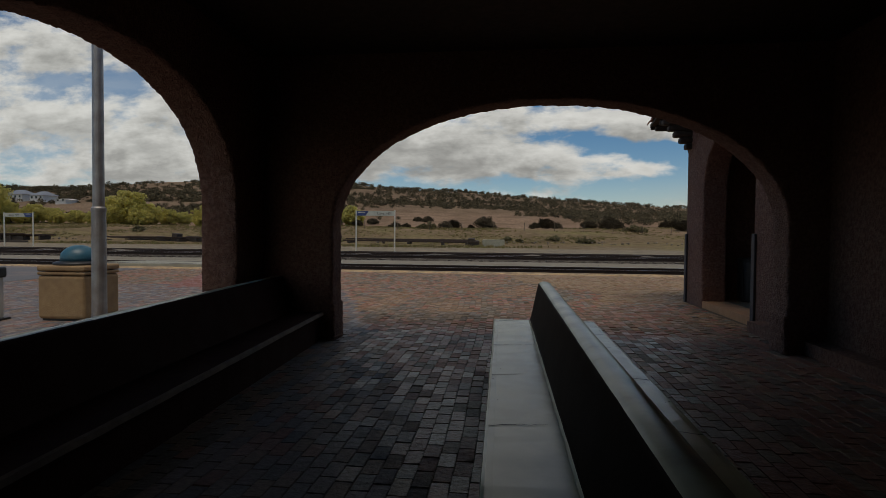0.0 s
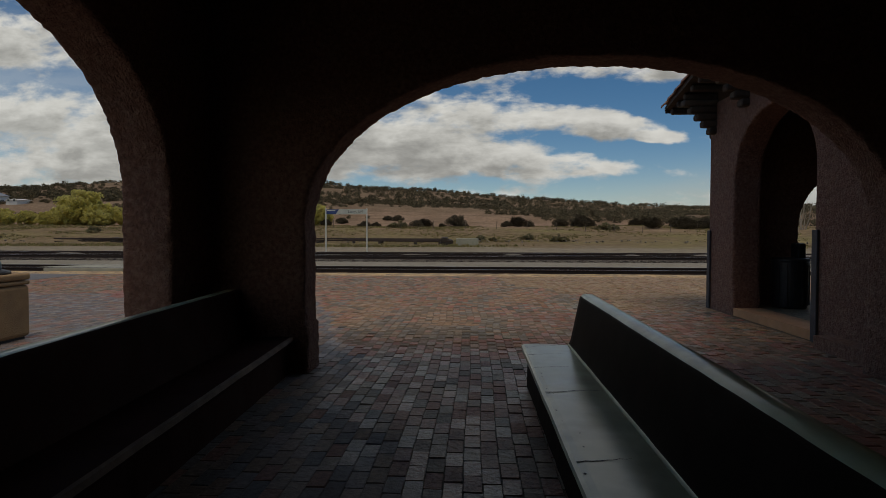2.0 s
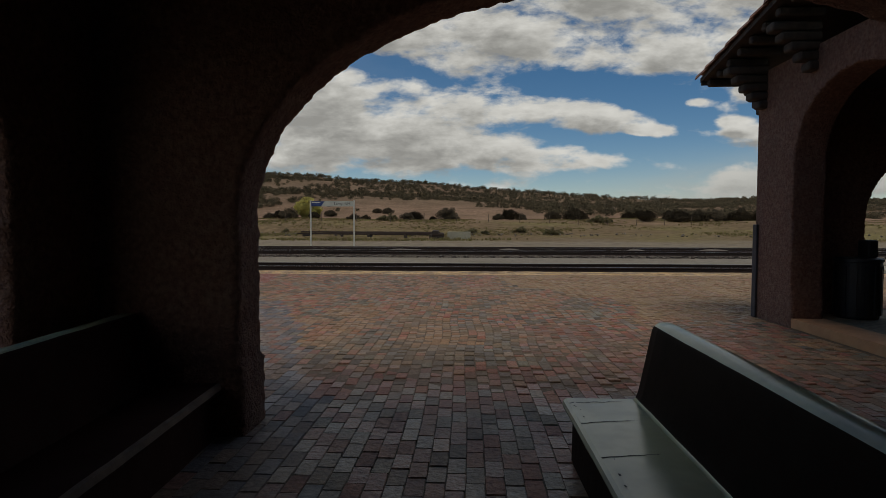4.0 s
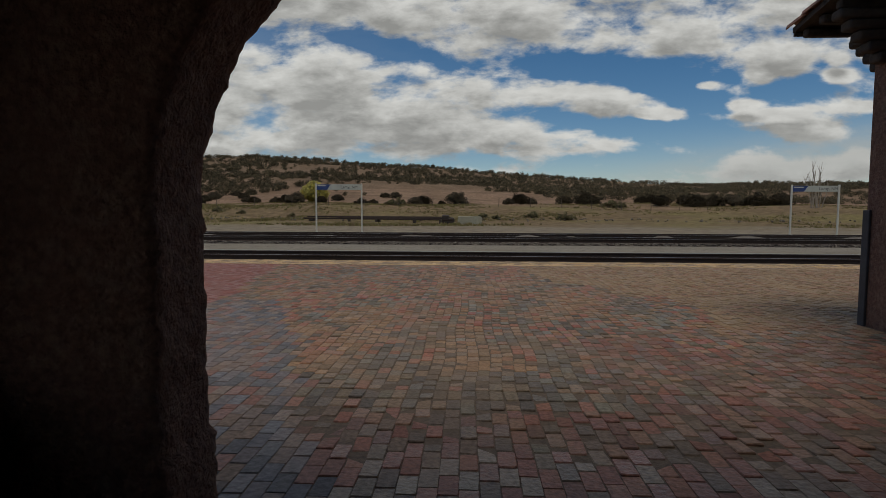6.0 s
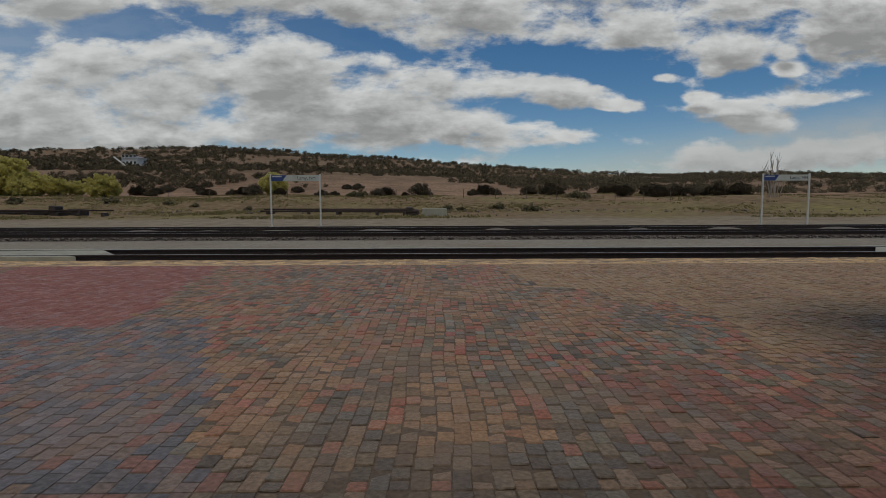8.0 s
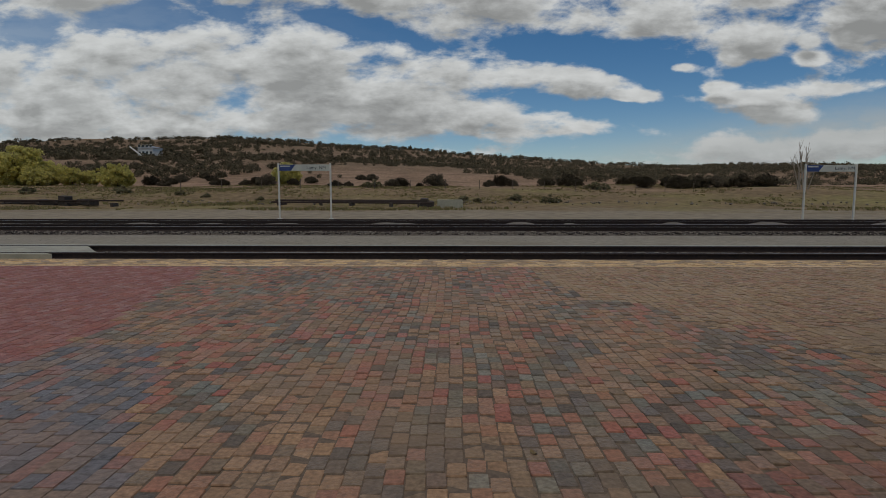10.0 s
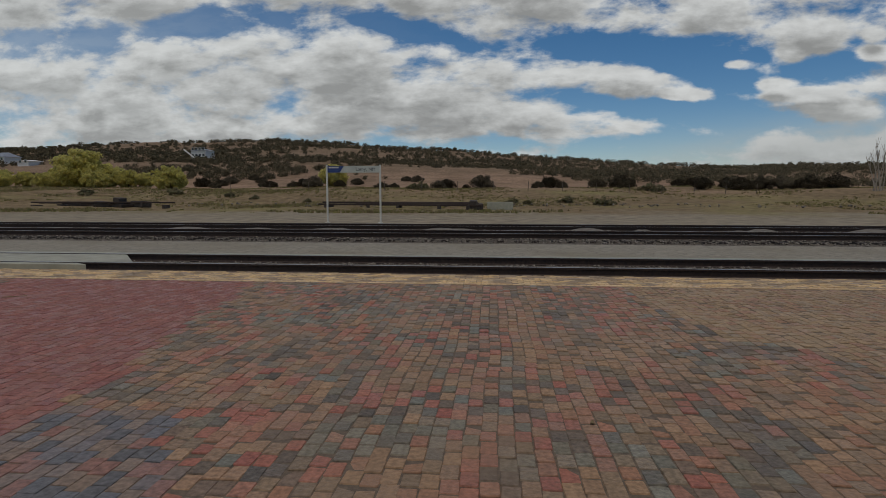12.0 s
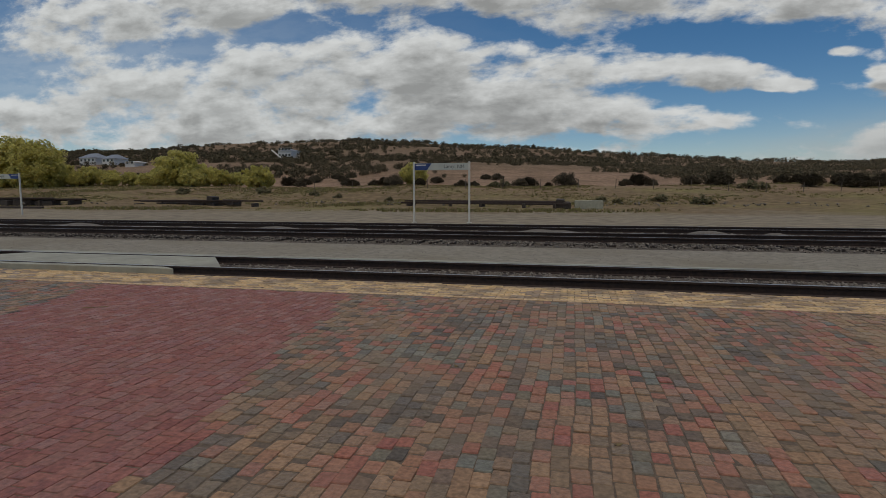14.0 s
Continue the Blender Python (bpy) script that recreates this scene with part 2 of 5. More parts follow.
BLEND = {zn + kind: mat("paver_" + zn + "_" + kind, [(1.09 * r, 1.01 * g, 0.95 * b) for r, g, b in cols_], 30, 0.74, 0.9, 60, ((0.24, 0.158, 0.10), 1.3, 0.40), kind, **FILM) for zn, cols_ in (("mix", BRICKS), ("tan", TANS), ("ruddy", RUDDY), ("grey", GREYS), ("teal", TEALS)) for kind in ("object", "island")}
BRICK_RED = mat("paver_red", [(0.27, 0.102, 0.08), (0.30, 0.118, 0.088), (0.25, 0.095, 0.076), (0.28, 0.128, 0.098)], 25, 0.75, 0.5, 70, ((0.24, 0.12, 0.095), 1.5, 0.4), "island", **WEAR)
BRICK_BLUE = mat("paver_bluish", [(0.17, 0.145, 0.138), (0.205, 0.155, 0.125), (0.25, 0.13, 0.10), (0.14, 0.135, 0.14), (0.22, 0.155, 0.112), (0.12, 0.115, 0.115)], 25, 0.7, 0.5, 70, ((0.235, 0.165, 0.135), 0.9, 0.5), "island", **WEAR)
BRICK_ROSY = mat("paver_rosy", ROSY, 30, 0.74, 0.6, 60, ((0.23, 0.17, 0.105), 1.4, 0.35), "island", **WEAR)
BRICK_WORN = mat("paver_polished", [(0.29, 0.130, 0.090), (0.24, 0.175, 0.125), (0.26, 0.112, 0.082), (0.21, 0.165, 0.122), (0.31, 0.15, 0.10), (0.17, 0.125, 0.095), (0.27, 0.118, 0.085), (0.26, 0.195, 0.14), (0.22, 0.108, 0.08)], 30, 0.60, 0.5, 60, ((0.24, 0.14, 0.096), 1.1, 0.35), "island", spec=0.42, depth=0.005, bump2=0.3, bump2_scale=22)
BRICK_DUSTY = mat("paver_dusty", DUSTY, 20, 0.85, 0.5, 50, ((0.355, 0.252, 0.148), 0.8, 0.65), "island", **WEAR)
STRIP = [(0.62, 0.42, 0.20), (0.56, 0.365, 0.17), (0.64, 0.44, 0.22), (0.32, 0.225, 0.14), (0.59, 0.385, 0.18), (0.36, 0.25, 0.15)]
STRIP_PART = mat("paver_yellow_single", STRIP, 20, 0.75, 0.5, 70, ((0.23, 0.165, 0.10), 1.6, 0.9), "object", depth=0.004)
STRIP_EDGE = mat("paver_border", [(0.62, 0.42, 0.22), (0.58, 0.385, 0.20), (0.64, 0.44, 0.24), (0.55, 0.355, 0.19)], 20, 0.75, 0.5, 70, ((0.42, 0.29, 0.15), 0.6, 0.6), "island", depth=0.004)
BRICK_YELLOW = mat("paver_yellow", STRIP, 20, 0.75, 0.5, 70, ((0.23, 0.165, 0.10), 1.6, 0.9), "island", depth=0.004)
JOINT = mat("joint_dirt", [(0.10, 0.074, 0.052), (0.17, 0.125, 0.087)], 30, 0.95, 0.5, 90)
SAND = mat("joint_sand", [(0.15, 0.112, 0.082), (0.215, 0.162, 0.118)], 30, 0.95, 0.5, 90)
GRAVEL = mat("gravel", [(0.21, 0.188, 0.148), (0.33, 0.298, 0.236)], 7, 0.95, 0.8, 45, ((0.225, 0.195, 0.14), 0.35, 0.7), depth=0.03, spec=0.15)
BALLAST = mat("ballast", [(0.095, 0.08, 0.066), (0.165, 0.14, 0.113)], 9, 0.95, 1.0, 25, depth=0.05, spec=0.15)
HEAP = mat("heaped_gravel", [(0.13, 0.112, 0.092), (0.215, 0.19, 0.158)], 9, 0.95, 1.0, 30, depth=0.04, spec=0.15)
STONE = mat("ballast_stone", [(0.19, 0.166, 0.136), (0.25, 0.22, 0.18), (0.15, 0.13, 0.107), (0.22, 0.19, 0.158)], 20, 0.9, 0.4, 60, pick="island", spec=0.1)
RAILSIDE = mat("rusty_rail", [(0.022, 0.014, 0.011), (0.05, 0.03, 0.022)], 14, 0.85, 0.4, 60)
RAILTOP = mat("polished_rail", [(0.35, 0.34, 0.34), (0.5, 0.5, 0.5)], 10, 0.35, 0.1, 60, metal=1.0)
SLEEPER = mat("creosote_timber", [(0.03, 0.022, 0.018), (0.07, 0.055, 0.045)], 10, 0.9, 0.6, 40)
CONCRETE = mat("concrete", [(0.265, 0.26, 0.20), (0.36, 0.35, 0.275)], 5, 0.85, 0.4, 40, ((0.20, 0.19, 0.155), 0.9, 0.6))
POSTWHITE = mat("white_paint", [(0.52, 0.50, 0.44), (0.62, 0.60, 0.53)], 6, 0.45, 0.15, 40)
SIGNGREY = mat("sign_grey", [(0.40, 0.41, 0.36), (0.47, 0.48, 0.42)], 3, 0.5, 0.05, 30)
SIGNBLUE = mat("sign_blue", [(0.014, 0.035, 0.13), (0.02, 0.05, 0.17)], 3, 0.5, 0.05, 30)
LETTER = mat("letter_dark", [(0.04, 0.045, 0.05), (0.06, 0.065, 0.07)], 3, 0.6, 0.0)
GALV = mat("galvanised_steel", [(0.30, 0.29, 0.28), (0.42, 0.41, 0.40)], 7, 0.5, 0.2, 50, ((0.18, 0.12, 0.09), 2.0, 0.6), metal=0.6)
BINTAN = mat("tan_aggregate", [(0.30, 0.19, 0.092), (0.38, 0.25, 0.125)], 9, 0.85, 0.6, 80, ((0.24, 0.155, 0.085), 2.0, 0.6))
TEAL = mat("teal_plastic", [(0.025, 0.10, 0.14), (0.04, 0.14, 0.19)], 5, 0.4, 0.15, 40)
BLACK = mat("black_plastic", [(0.012, 0.012, 0.013), (0.03, 0.03, 0.03)], 8, 0.5, 0.2, 40)
GUARD = mat("blue_grey_paint", [(0.032, 0.033, 0.040), (0.05, 0.05, 0.06)], 8, 0.6, 0.4, 40)
TERRACOTTA = mat("terracotta_floor", [(0.50, 0.24, 0.11), (0.60, 0.31, 0.15)], 6, 0.7, 0.3, 40, ((0.4, 0.2, 0.1), 2.0, 0.5))
TILE = mat("clay_tile", [(0.20, 0.085, 0.055), (0.30, 0.14, 0.09), (0.24, 0.11, 0.075)], 9, 0.85, 0.5, 40, ((0.13, 0.08, 0.06), 1.5, 0.5), "island")
BARK = mat("bark", [(0.10, 0.075, 0.055), (0.19, 0.15, 0.115)], 9, 0.95, 0.8, 30)
PALEBARK = mat("pale_bark", [(0.24, 0.20, 0.155), (0.34, 0.29, 0.23)], 6, 0.9, 0.4, 30)
JUNIPER = mat("juniper_leaf", [(0.070, 0.058, 0.038), (0.088, 0.072, 0.047), (0.058, 0.050, 0.033), (0.105, 0.082, 0.054)], 2, 0.9, 0.0, pick="island", spec=0.1)
FARLEAF = mat("far_scrub", [(0.080, 0.069, 0.041), (0.102, 0.086, 0.051), (0.066, 0.058, 0.036), (0.14, 0.11, 0.068)], 0.5, 0.95, 0.0, pick="island", spec=0.1)
WILLOW = mat("willow_leaf", [(0.60, 0.55, 0.18), (0.66, 0.60, 0.21), (0.53, 0.49, 0.16), (0.66, 0.59, 0.24)], 2, 0.8, 0.0, pick="island", spec=0.1)
SAGE = mat("sage_leaf", [(0.16, 0.15, 0.08), (0.22, 0.19, 0.11), (0.13, 0.13, 0.07), (0.25, 0.2, 0.12)], 2, 0.9, 0.0, pick="island", spec=0.1)
DRYGRASS = mat("dry_grass", [(0.26, 0.215, 0.10), (0.24, 0.215, 0.085), (0.30, 0.23, 0.125), (0.22, 0.20, 0.08)], 1, 0.9, 0.0, pick="island", spec=0.1)
HOUSEWALL = mat("pale_render", [(0.62, 0.61, 0.58), (0.72, 0.70, 0.66)], 2, 0.8, 0.2, 20)
ROOFBLUE = mat("blue_grey_roof", [(0.17, 0.19, 0.22), (0.23, 0.25, 0.28)], 2, 0.6, 0.2, 20)
GLASSDARK = mat("dark_glass", [(0.02, 0.025, 0.03), (0.03, 0.035, 0.04)], 2, 0.1, 0.0)


def leafy(m, share):
    """Lets part of the light through a leaf."""
    n, l = m.node_tree.nodes, m.node_tree.links
    b = n["Principled BSDF"]
    tr = n.new("ShaderNodeBsdfTranslucent")
    l.new(b.inputs["Base Color"].links[0].from_socket, tr.inputs[0])
    mx = n.new("ShaderNodeMixShader")
    mx.inputs[0].default_value = share
    l.new(b.outputs[0], mx.inputs[1])
    l.new(tr.outputs[0], mx.inputs[2])
    l.new(mx.outputs[0], n["Material Output"].inputs["Surface"])


leafy(WILLOW, 0.55)
leafy(SAGE, 0.3)
leafy(DRYGRASS, 0.4)


def ground_material():
    m = mat("land", [(0.15, 0.108, 0.06), (0.245, 0.176, 0.10)], 0.9, 0.95, 0.9, 5, ((0.215, 0.19, 0.075), 0.07, 0.75), depth=0.15, spec=0.08)
    nt = m.node_tree
    n, l = nt.nodes, nt.links
    b = n["Principled BSDF"]
    grass = b.inputs["Base Color"].links[0].from_socket
    geo = n.new("ShaderNodeNewGeometry")
    sp = n.new("ShaderNodeSeparateXYZ")
    l.new(geo.outputs["Position"], sp.inputs[0])
    wob = n.new("ShaderNodeTexNoise")
    wob.inputs["Scale"].default_value, wob.inputs["Detail"].default_value = 0.12, 6
    l.new(geo.outputs["Position"], wob.inputs["Vector"])
    ad = n.new("ShaderNodeMath")
    ad.operation = "MULTIPLY_ADD"
    l.new(wob.outputs["Fac"], ad.inputs[0])
    ad.inputs[1].default_value = 34
    l.new(sp.outputs["Y"], ad.inputs[2])

    def band(lo, hi, color, prev):
        r = n.new("ShaderNodeMapRange")
        r.inputs[1].default_value, r.inputs[2].default_value = lo, hi
        l.new(ad.outputs[0], r.inputs[0])
        mx = n.new("ShaderNodeMix")
        mx.data_type = "RGBA"
        l.new(r.outputs[0], mx.inputs["Factor"])
        mx.inputs["A"].default_value = (*color, 1)
        l.new(prev, mx.inputs["B"])
        return mx.outputs["Result"]

    # red-brown slope beyond the grass, grey yard before it
    col = grass
    far = n.new("ShaderNodeMapRange")
    far.inputs[1].default_value, far.inputs[2].default_value = 92, 120
    l.new(ad.outputs[0], far.inputs[0])
    mx = n.new("ShaderNodeMix")
    mx.data_type = "RGBA"
    l.new(far.outputs[0], mx.inputs["Factor"])
    l.new(col, mx.inputs["A"])
    tan = n.new("ShaderNodeValToRGB")
    tan.color_ramp.elements[0].color, tan.color_ramp.elements[1].color = (0.20, 0.132, 0.084, 1), (0.30, 0.20, 0.132, 1)
    tan.color_ramp.elements[0].position, tan.color_ramp.elements[1].position = 0.38, 0.62
    l.new(wob.outputs["Fac"], tan.inputs[0])
    l.new(tan.outputs[0], mx.inputs["B"])
    upper = n.new("ShaderNodeMapRange")
    upper.inputs[1].default_value, upper.inputs[2].default_value = 165, 245
    upper.inputs[4].default_value = 0.55
    l.new(ad.outputs[0], upper.inputs[0])
    um = n.new("ShaderNodeMix")
    um.data_type = "RGBA"
    l.new(upper.outputs[0], um.inputs["Factor"])
    l.new(mx.outputs["Result"], um.inputs["A"])
    um.inputs["B"].default_value = (0.15, 0.112, 0.07, 1)
    col = band(56, 68, (0.255, 0.215, 0.155), um.outputs["Result"])
    spot = n.new("ShaderNodeTexNoise")
    spot.inputs["Scale"].default_value, spot.inputs["Detail"].default_value = 1.3, 8
    l.new(geo.outputs["Position"], spot.inputs["Vector"])
    sr = n.new("ShaderNodeMapRange")
    sr.inputs[1].default_value, sr.inputs[2].default_value = 0.3, 0.7
    sr.inputs[3].default_value, sr.inputs[4].default_value = 0.7, 1.3
    l.new(spot.outputs["Fac"], sr.inputs[0])
    sm = n.new("ShaderNodeMix")
    sm.data_type, sm.blend_type = "RGBA", "MULTIPLY"
    sm.inputs["Factor"].default_value = 1.0
    l.new(col, sm.inputs["A"])
    l.new(sr.outputs[0], sm.inputs["B"])
    col = sm.outputs["Result"]
    l.new(col, b.inputs["Base Color"])
    return m


LAND = ground_material()


# ---- mesh helpers ----
def mesh_of(bm, name, smooth=False):
    me = bpy.data.meshes.new(name)
    bm.normal_update()
    bm.to_mesh(me)
    bm.free()
    if smooth:
        me.shade_smooth()
    return me


def part(name, bm, material, parent=None, label="", smooth=False):
    """Links a bmesh (or a ready mesh) as one object, under a thing or part if one is given."""
    me = bm if isinstance(bm, bpy.types.Mesh) else mesh_of(bm, name, smooth)
    if not me.materials:
        me.materials.append(material)
    ob = new(name, me)
    if parent:
        ob.parent = parent
    return tagged(ob, label)


def pydata(name, verts, faces, material, smooth=False):
    me = bpy.data.meshes.new(name)
    me.from_pydata(verts, [], faces)
    me.materials.append(material)
    if smooth:
        me.shade_smooth()
    return me


def thing(name, label, category, at=(0, 0, 0), rz=0, group="", kind=""):
    ob = new(name)
    ob.matrix_basis = pose(*at, 0, 0, rz)
    ob.empty_display_size = 0.1
    return tagged(ob, label, category, group, kind)


def box(bm, x0, x1, y0, y1, z0, z1, bevel=0.0, seg=2):
    r = bmesh.ops.create_cube(bm, size=1, matrix=Matrix.Translation(((x0 + x1) / 2, (y0 + y1) / 2, (z0 + z1) / 2)) @ Matrix.Diagonal((x1 - x0, y1 - y0, z1 - z0, 1)))
    if bevel:
        es = list({e for v in r["verts"] for e in v.link_edges})
        bmesh.ops.bevel(bm, geom=es, offset=bevel, segments=seg, affect="EDGES", profile=0.5)
    return bm


def boxm(*a, **k):
    return box(bmesh.new(), *a, **k)


def tube(bm, a, b, r0, r1, n=8, caps=True):
    a, b = Vector(a), Vector(b)
    d = b - a
    m = Matrix.Translation((a + b) / 2) @ d.to_track_quat("Z", "Y").to_matrix().to_4x4()
    bmesh.ops.create_cone(bm, cap_ends=caps, segments=n, radius1=r0, radius2=r1, depth=d.length, matrix=m)
    return bm


def lathe(bm, profile, n=24, at=(0, 0, 0)):
    rings = []
    for r, z in profile:
        rings.append([bm.verts.new((at[0] + r * math.cos(2 * math.pi * k / n), at[1] + r * math.sin(2 * math.pi * k / n), at[2] + z)) for k in range(n)])
    for a, b in zip(rings, rings[1:]):
        for k in range(n):
            bm.faces.new((a[k], a[(k + 1) % n], b[(k + 1) % n], b[k]))
    bm.faces.new(rings[-1])
    bm.faces.new(rings[0][::-1])
    return bm


def extrude_profile(bm, pts, y0, y1, steps=1, wobble=0.0):
    """A closed outline in x, z drawn out along y."""
    rings = []
    for s in range(steps + 1):
        y = y0 + (y1 - y0) * s / steps
        rings.append([bm.verts.new((x + wobble * noise.noise((x * 6, y * 5, z * 6)), y, z + wobble * noise.noise((x * 6 + 9, y * 5, z * 6)))) for x, z in pts])
    k = len(pts)
    for a, b in zip(rings, rings[1:]):
        for j in range(k):
            bm.faces.new((a[j], a[(j + 1) % k], b[(j + 1) % k], b[j]))
    bm.faces.new(rings[0][::-1])
    bm.faces.new(rings[-1])
    bmesh.ops.recalc_face_normals(bm, faces=bm.faces)
    return bm


def smooth01(t):
    t = min(1.0, max(0.0, t))
    return t * t * (3 - 2 * t)


# ---- structure: the arcade ----
def arch_outline(u0, u1, spring, apex, power=2.15, plinth=0.03, step=0.035):
    """The opening's outline in u, z: up one jamb, over the arch, down the other."""
    mid, half = (u0 + u1) / 2, (u1 - u0) / 2
    pts = []
    z = 0.0
    while z < spring:
        pts.append((u0 + (plinth if z < 0.46 else 0.0), z))
        z += step
    n = 190
    for k in range(n + 1):
        a = math.pi * k / n
        c, s = math.cos(a), math.sin(a)
        pts.append((mid - half * math.copysign(abs(c) ** (2 / power), c), spring + (apex - spring) * abs(s) ** (2 / power)))
    down = [(2 * mid - u, zz_) for u, zz_ in pts if zz_ < spring and u < mid]
    return pts + down[::-1]


def arch_wall(name, outline, rect, thick, place, label):
    """A wall with one arched opening, rough-edged and rounded at its corners. place maps (u, depth, z) into the world."""
    ulo, uhi, ztop = rect
    mid = (outline[0][0] + outline[-1][0]) / 2
    zc = 1.2
    prof = [(0.05, 0.0), (0.018, 0.007), (0.005, 0.02), (0.0, 0.05)]
    prof += [(0.0, 0.05 + (thick - 0.1) * j / 6) for j in range(1, 6)]
    prof += [(0.0, thick - 0.05), (0.005, thick - 0.02), (0.018, thick - 0.007), (0.05, thick)]
    verts, faces = [], []
    rows = []
    for (u, z) in outline:
        du, dz = u - mid, max(0.0, z - zc)
        ln = math.hypot(du, dz) or 1
        nx, nz = du / ln, dz / ln
        if z < zc:
            nx, nz = math.copysign(1, du), 0.0
        # where the way out from the opening meets the wall's outline
        ts = []
        if nx > 1e-6:
            ts.append((uhi - u) / nx)
        elif nx < -1e-6:
            ts.append((ulo - u) / nx)
        if nz > 1e-6:
            ts.append((ztop - z) / nz)
        far = min(ts)
        row = []
        for side in (0, 1):
            ring = [(u + nx * far, 0.0 if side == 0 else thick, z + nz * far)]
            ring.append((u + nx * min(far, 0.35), 0.0 if side == 0 else thick, z + nz * min(far, 0.35)))
            row.append(ring)
        inner = []
        for o, d in prof:
            p = place(u, d, z)
            w = 0.010 * noise.noise((p[0] * 6, p[1] * 6, p[2] * 6)) + 0.018 * noise.noise((p[0] * 24, p[1] * 24, p[2] * 24))
            inner.append((u + nx * (o + w), d, z + nz * (o + w)))
        rows.append(row[0] + inner + row[1][::-1])
    k = len(rows[0])
    for r in rows:
        for p in r:
            verts.append(place(*p))
    for a in range(len(rows) - 1):
        for j in range(k - 1):
            faces.append((a * k + j, a * k + j + 1, (a + 1) * k + j + 1, (a + 1) * k + j))
    # corners of the wall's outline, where the way out turns from top to side
    me = pydata(name, verts, faces, STUCCO, True)
    ob = new(name, me)
    bm = bmesh.new()
    bm.from_mesh(me)
    bmesh.ops.recalc_face_normals(bm, faces=bm.faces)
    bm.to_mesh(me)
    bm.free()
    return tagged(ob, label, "wall", kind="structure")


TOP = 4.0
front_outline = arch_outline(-0.02, 5.50, 1.45, 3.05, 2.1)
arch_wall("wall_front", front_outline, (-1.4, 5.95, TOP), 0.42, lambda u, d, z: (u, -d, z), "rough brown stucco wall with a wide arched opening")
side_outline = arch_outline(-5.14, -1.14, 1.62, 3.01, 2.25)
arch_wall("wall_side", side_outline, (-10.0, -0.425, TOP), 0.45, lambda u, d, z: (-1.4 + d, u, z), "rough brown stucco end wall with an arched opening")


def slab(name, x0, x1, y0, y1, z0, z1, material, label, category):
    return tagged(part(name, boxm(x0, x1, y0, y1, z0, z1), material), label, category, kind="structure")


# back wall is never in view; its pale colour acts as a reflector
slab("wall_back", -1.4, 14.4, -10.4, -10.0, 0, TOP, BOUNCE_PLASTER, "plain unseen back wall, pale to bounce light into the arcade", "wall")
slab("ceiling", -1.38, 14.4, -10.0, -0.44, TOP - 0.35, TOP - 0.15, DARKWOOD, "dark timber ceiling of the arcade", "ceiling")
slab("roof_slab", -1.6, 5.2, -10.4, 0.05, TOP, TOP + 0.25, STUCCO, "flat roof over the arcade", "roof")

# the wing that reaches further out towards the tracks
wing_outline = arch_outline(1.66, 3.96, 2.25, 3.28, 2.0)
arch_wall("wall_wing_side", wing_outline, (-0.44, 4.93, 3.72), 0.45, lambda u, d, z: (5.95 + d, u, z), "rough brown stucco wing wall with an arched doorway")
slab("wall_wing_inner", 5.95, 6.4, -10.0, -0.44, 0, TOP, STUCCO, "plain brown stucco wall inside the arcade", "wall")
wing_front_outline = arch_outline(7.3, 11.3, 1.5, 2.8, 2.05)
arch_wall("wall_wing_front", wing_front_outline, (6.402, 14.4, 3.72), 0.45, lambda u, d, z: (u, 4.93 - d, z), "brown stucco wing wall with an arch towards the tracks")
slab("wall_wing_end", 14.4, 14.8, -10.0, 4.93, 0, TOP, STUCCO, "plain brown stucco end wall", "wall")
slab("wall_wing_back", 6.4, 14.4, -2.4, -2.0, 0, TOP - 0.35, STUCCO, "plain brown stucco wall behind the wing's arcade", "wall")
slab("wing_ceiling", 6.0, 14.4, -2.0, 4.9, 3.4, 3.55, DARKWOOD, "dark timber ceiling of the wing", "ceiling")
slab("wing_floor", 6.42, 14.3, -1.9, 4.9, 0.0, 0.115, BRICK_DUSTY, "dull brick floor of the wing, one step up", "floor")
slab("threshold", 5.965, 6.415, 1.64, 3.98, 0.0, 0.13, TERRACOTTA, "orange terracotta threshold under the arched doorway", "threshold")
for ys in (4.90, 1.60):
    bm = boxm(5.915, 5.948, ys - 0.06, ys + 0.06, 0, 1.43, bevel=0.008)
    tagged(part("corner_guard", bm, GUARD), "dark blue-grey painted corner guard on stucco pier", "corner guard", "corner guards", "structure")


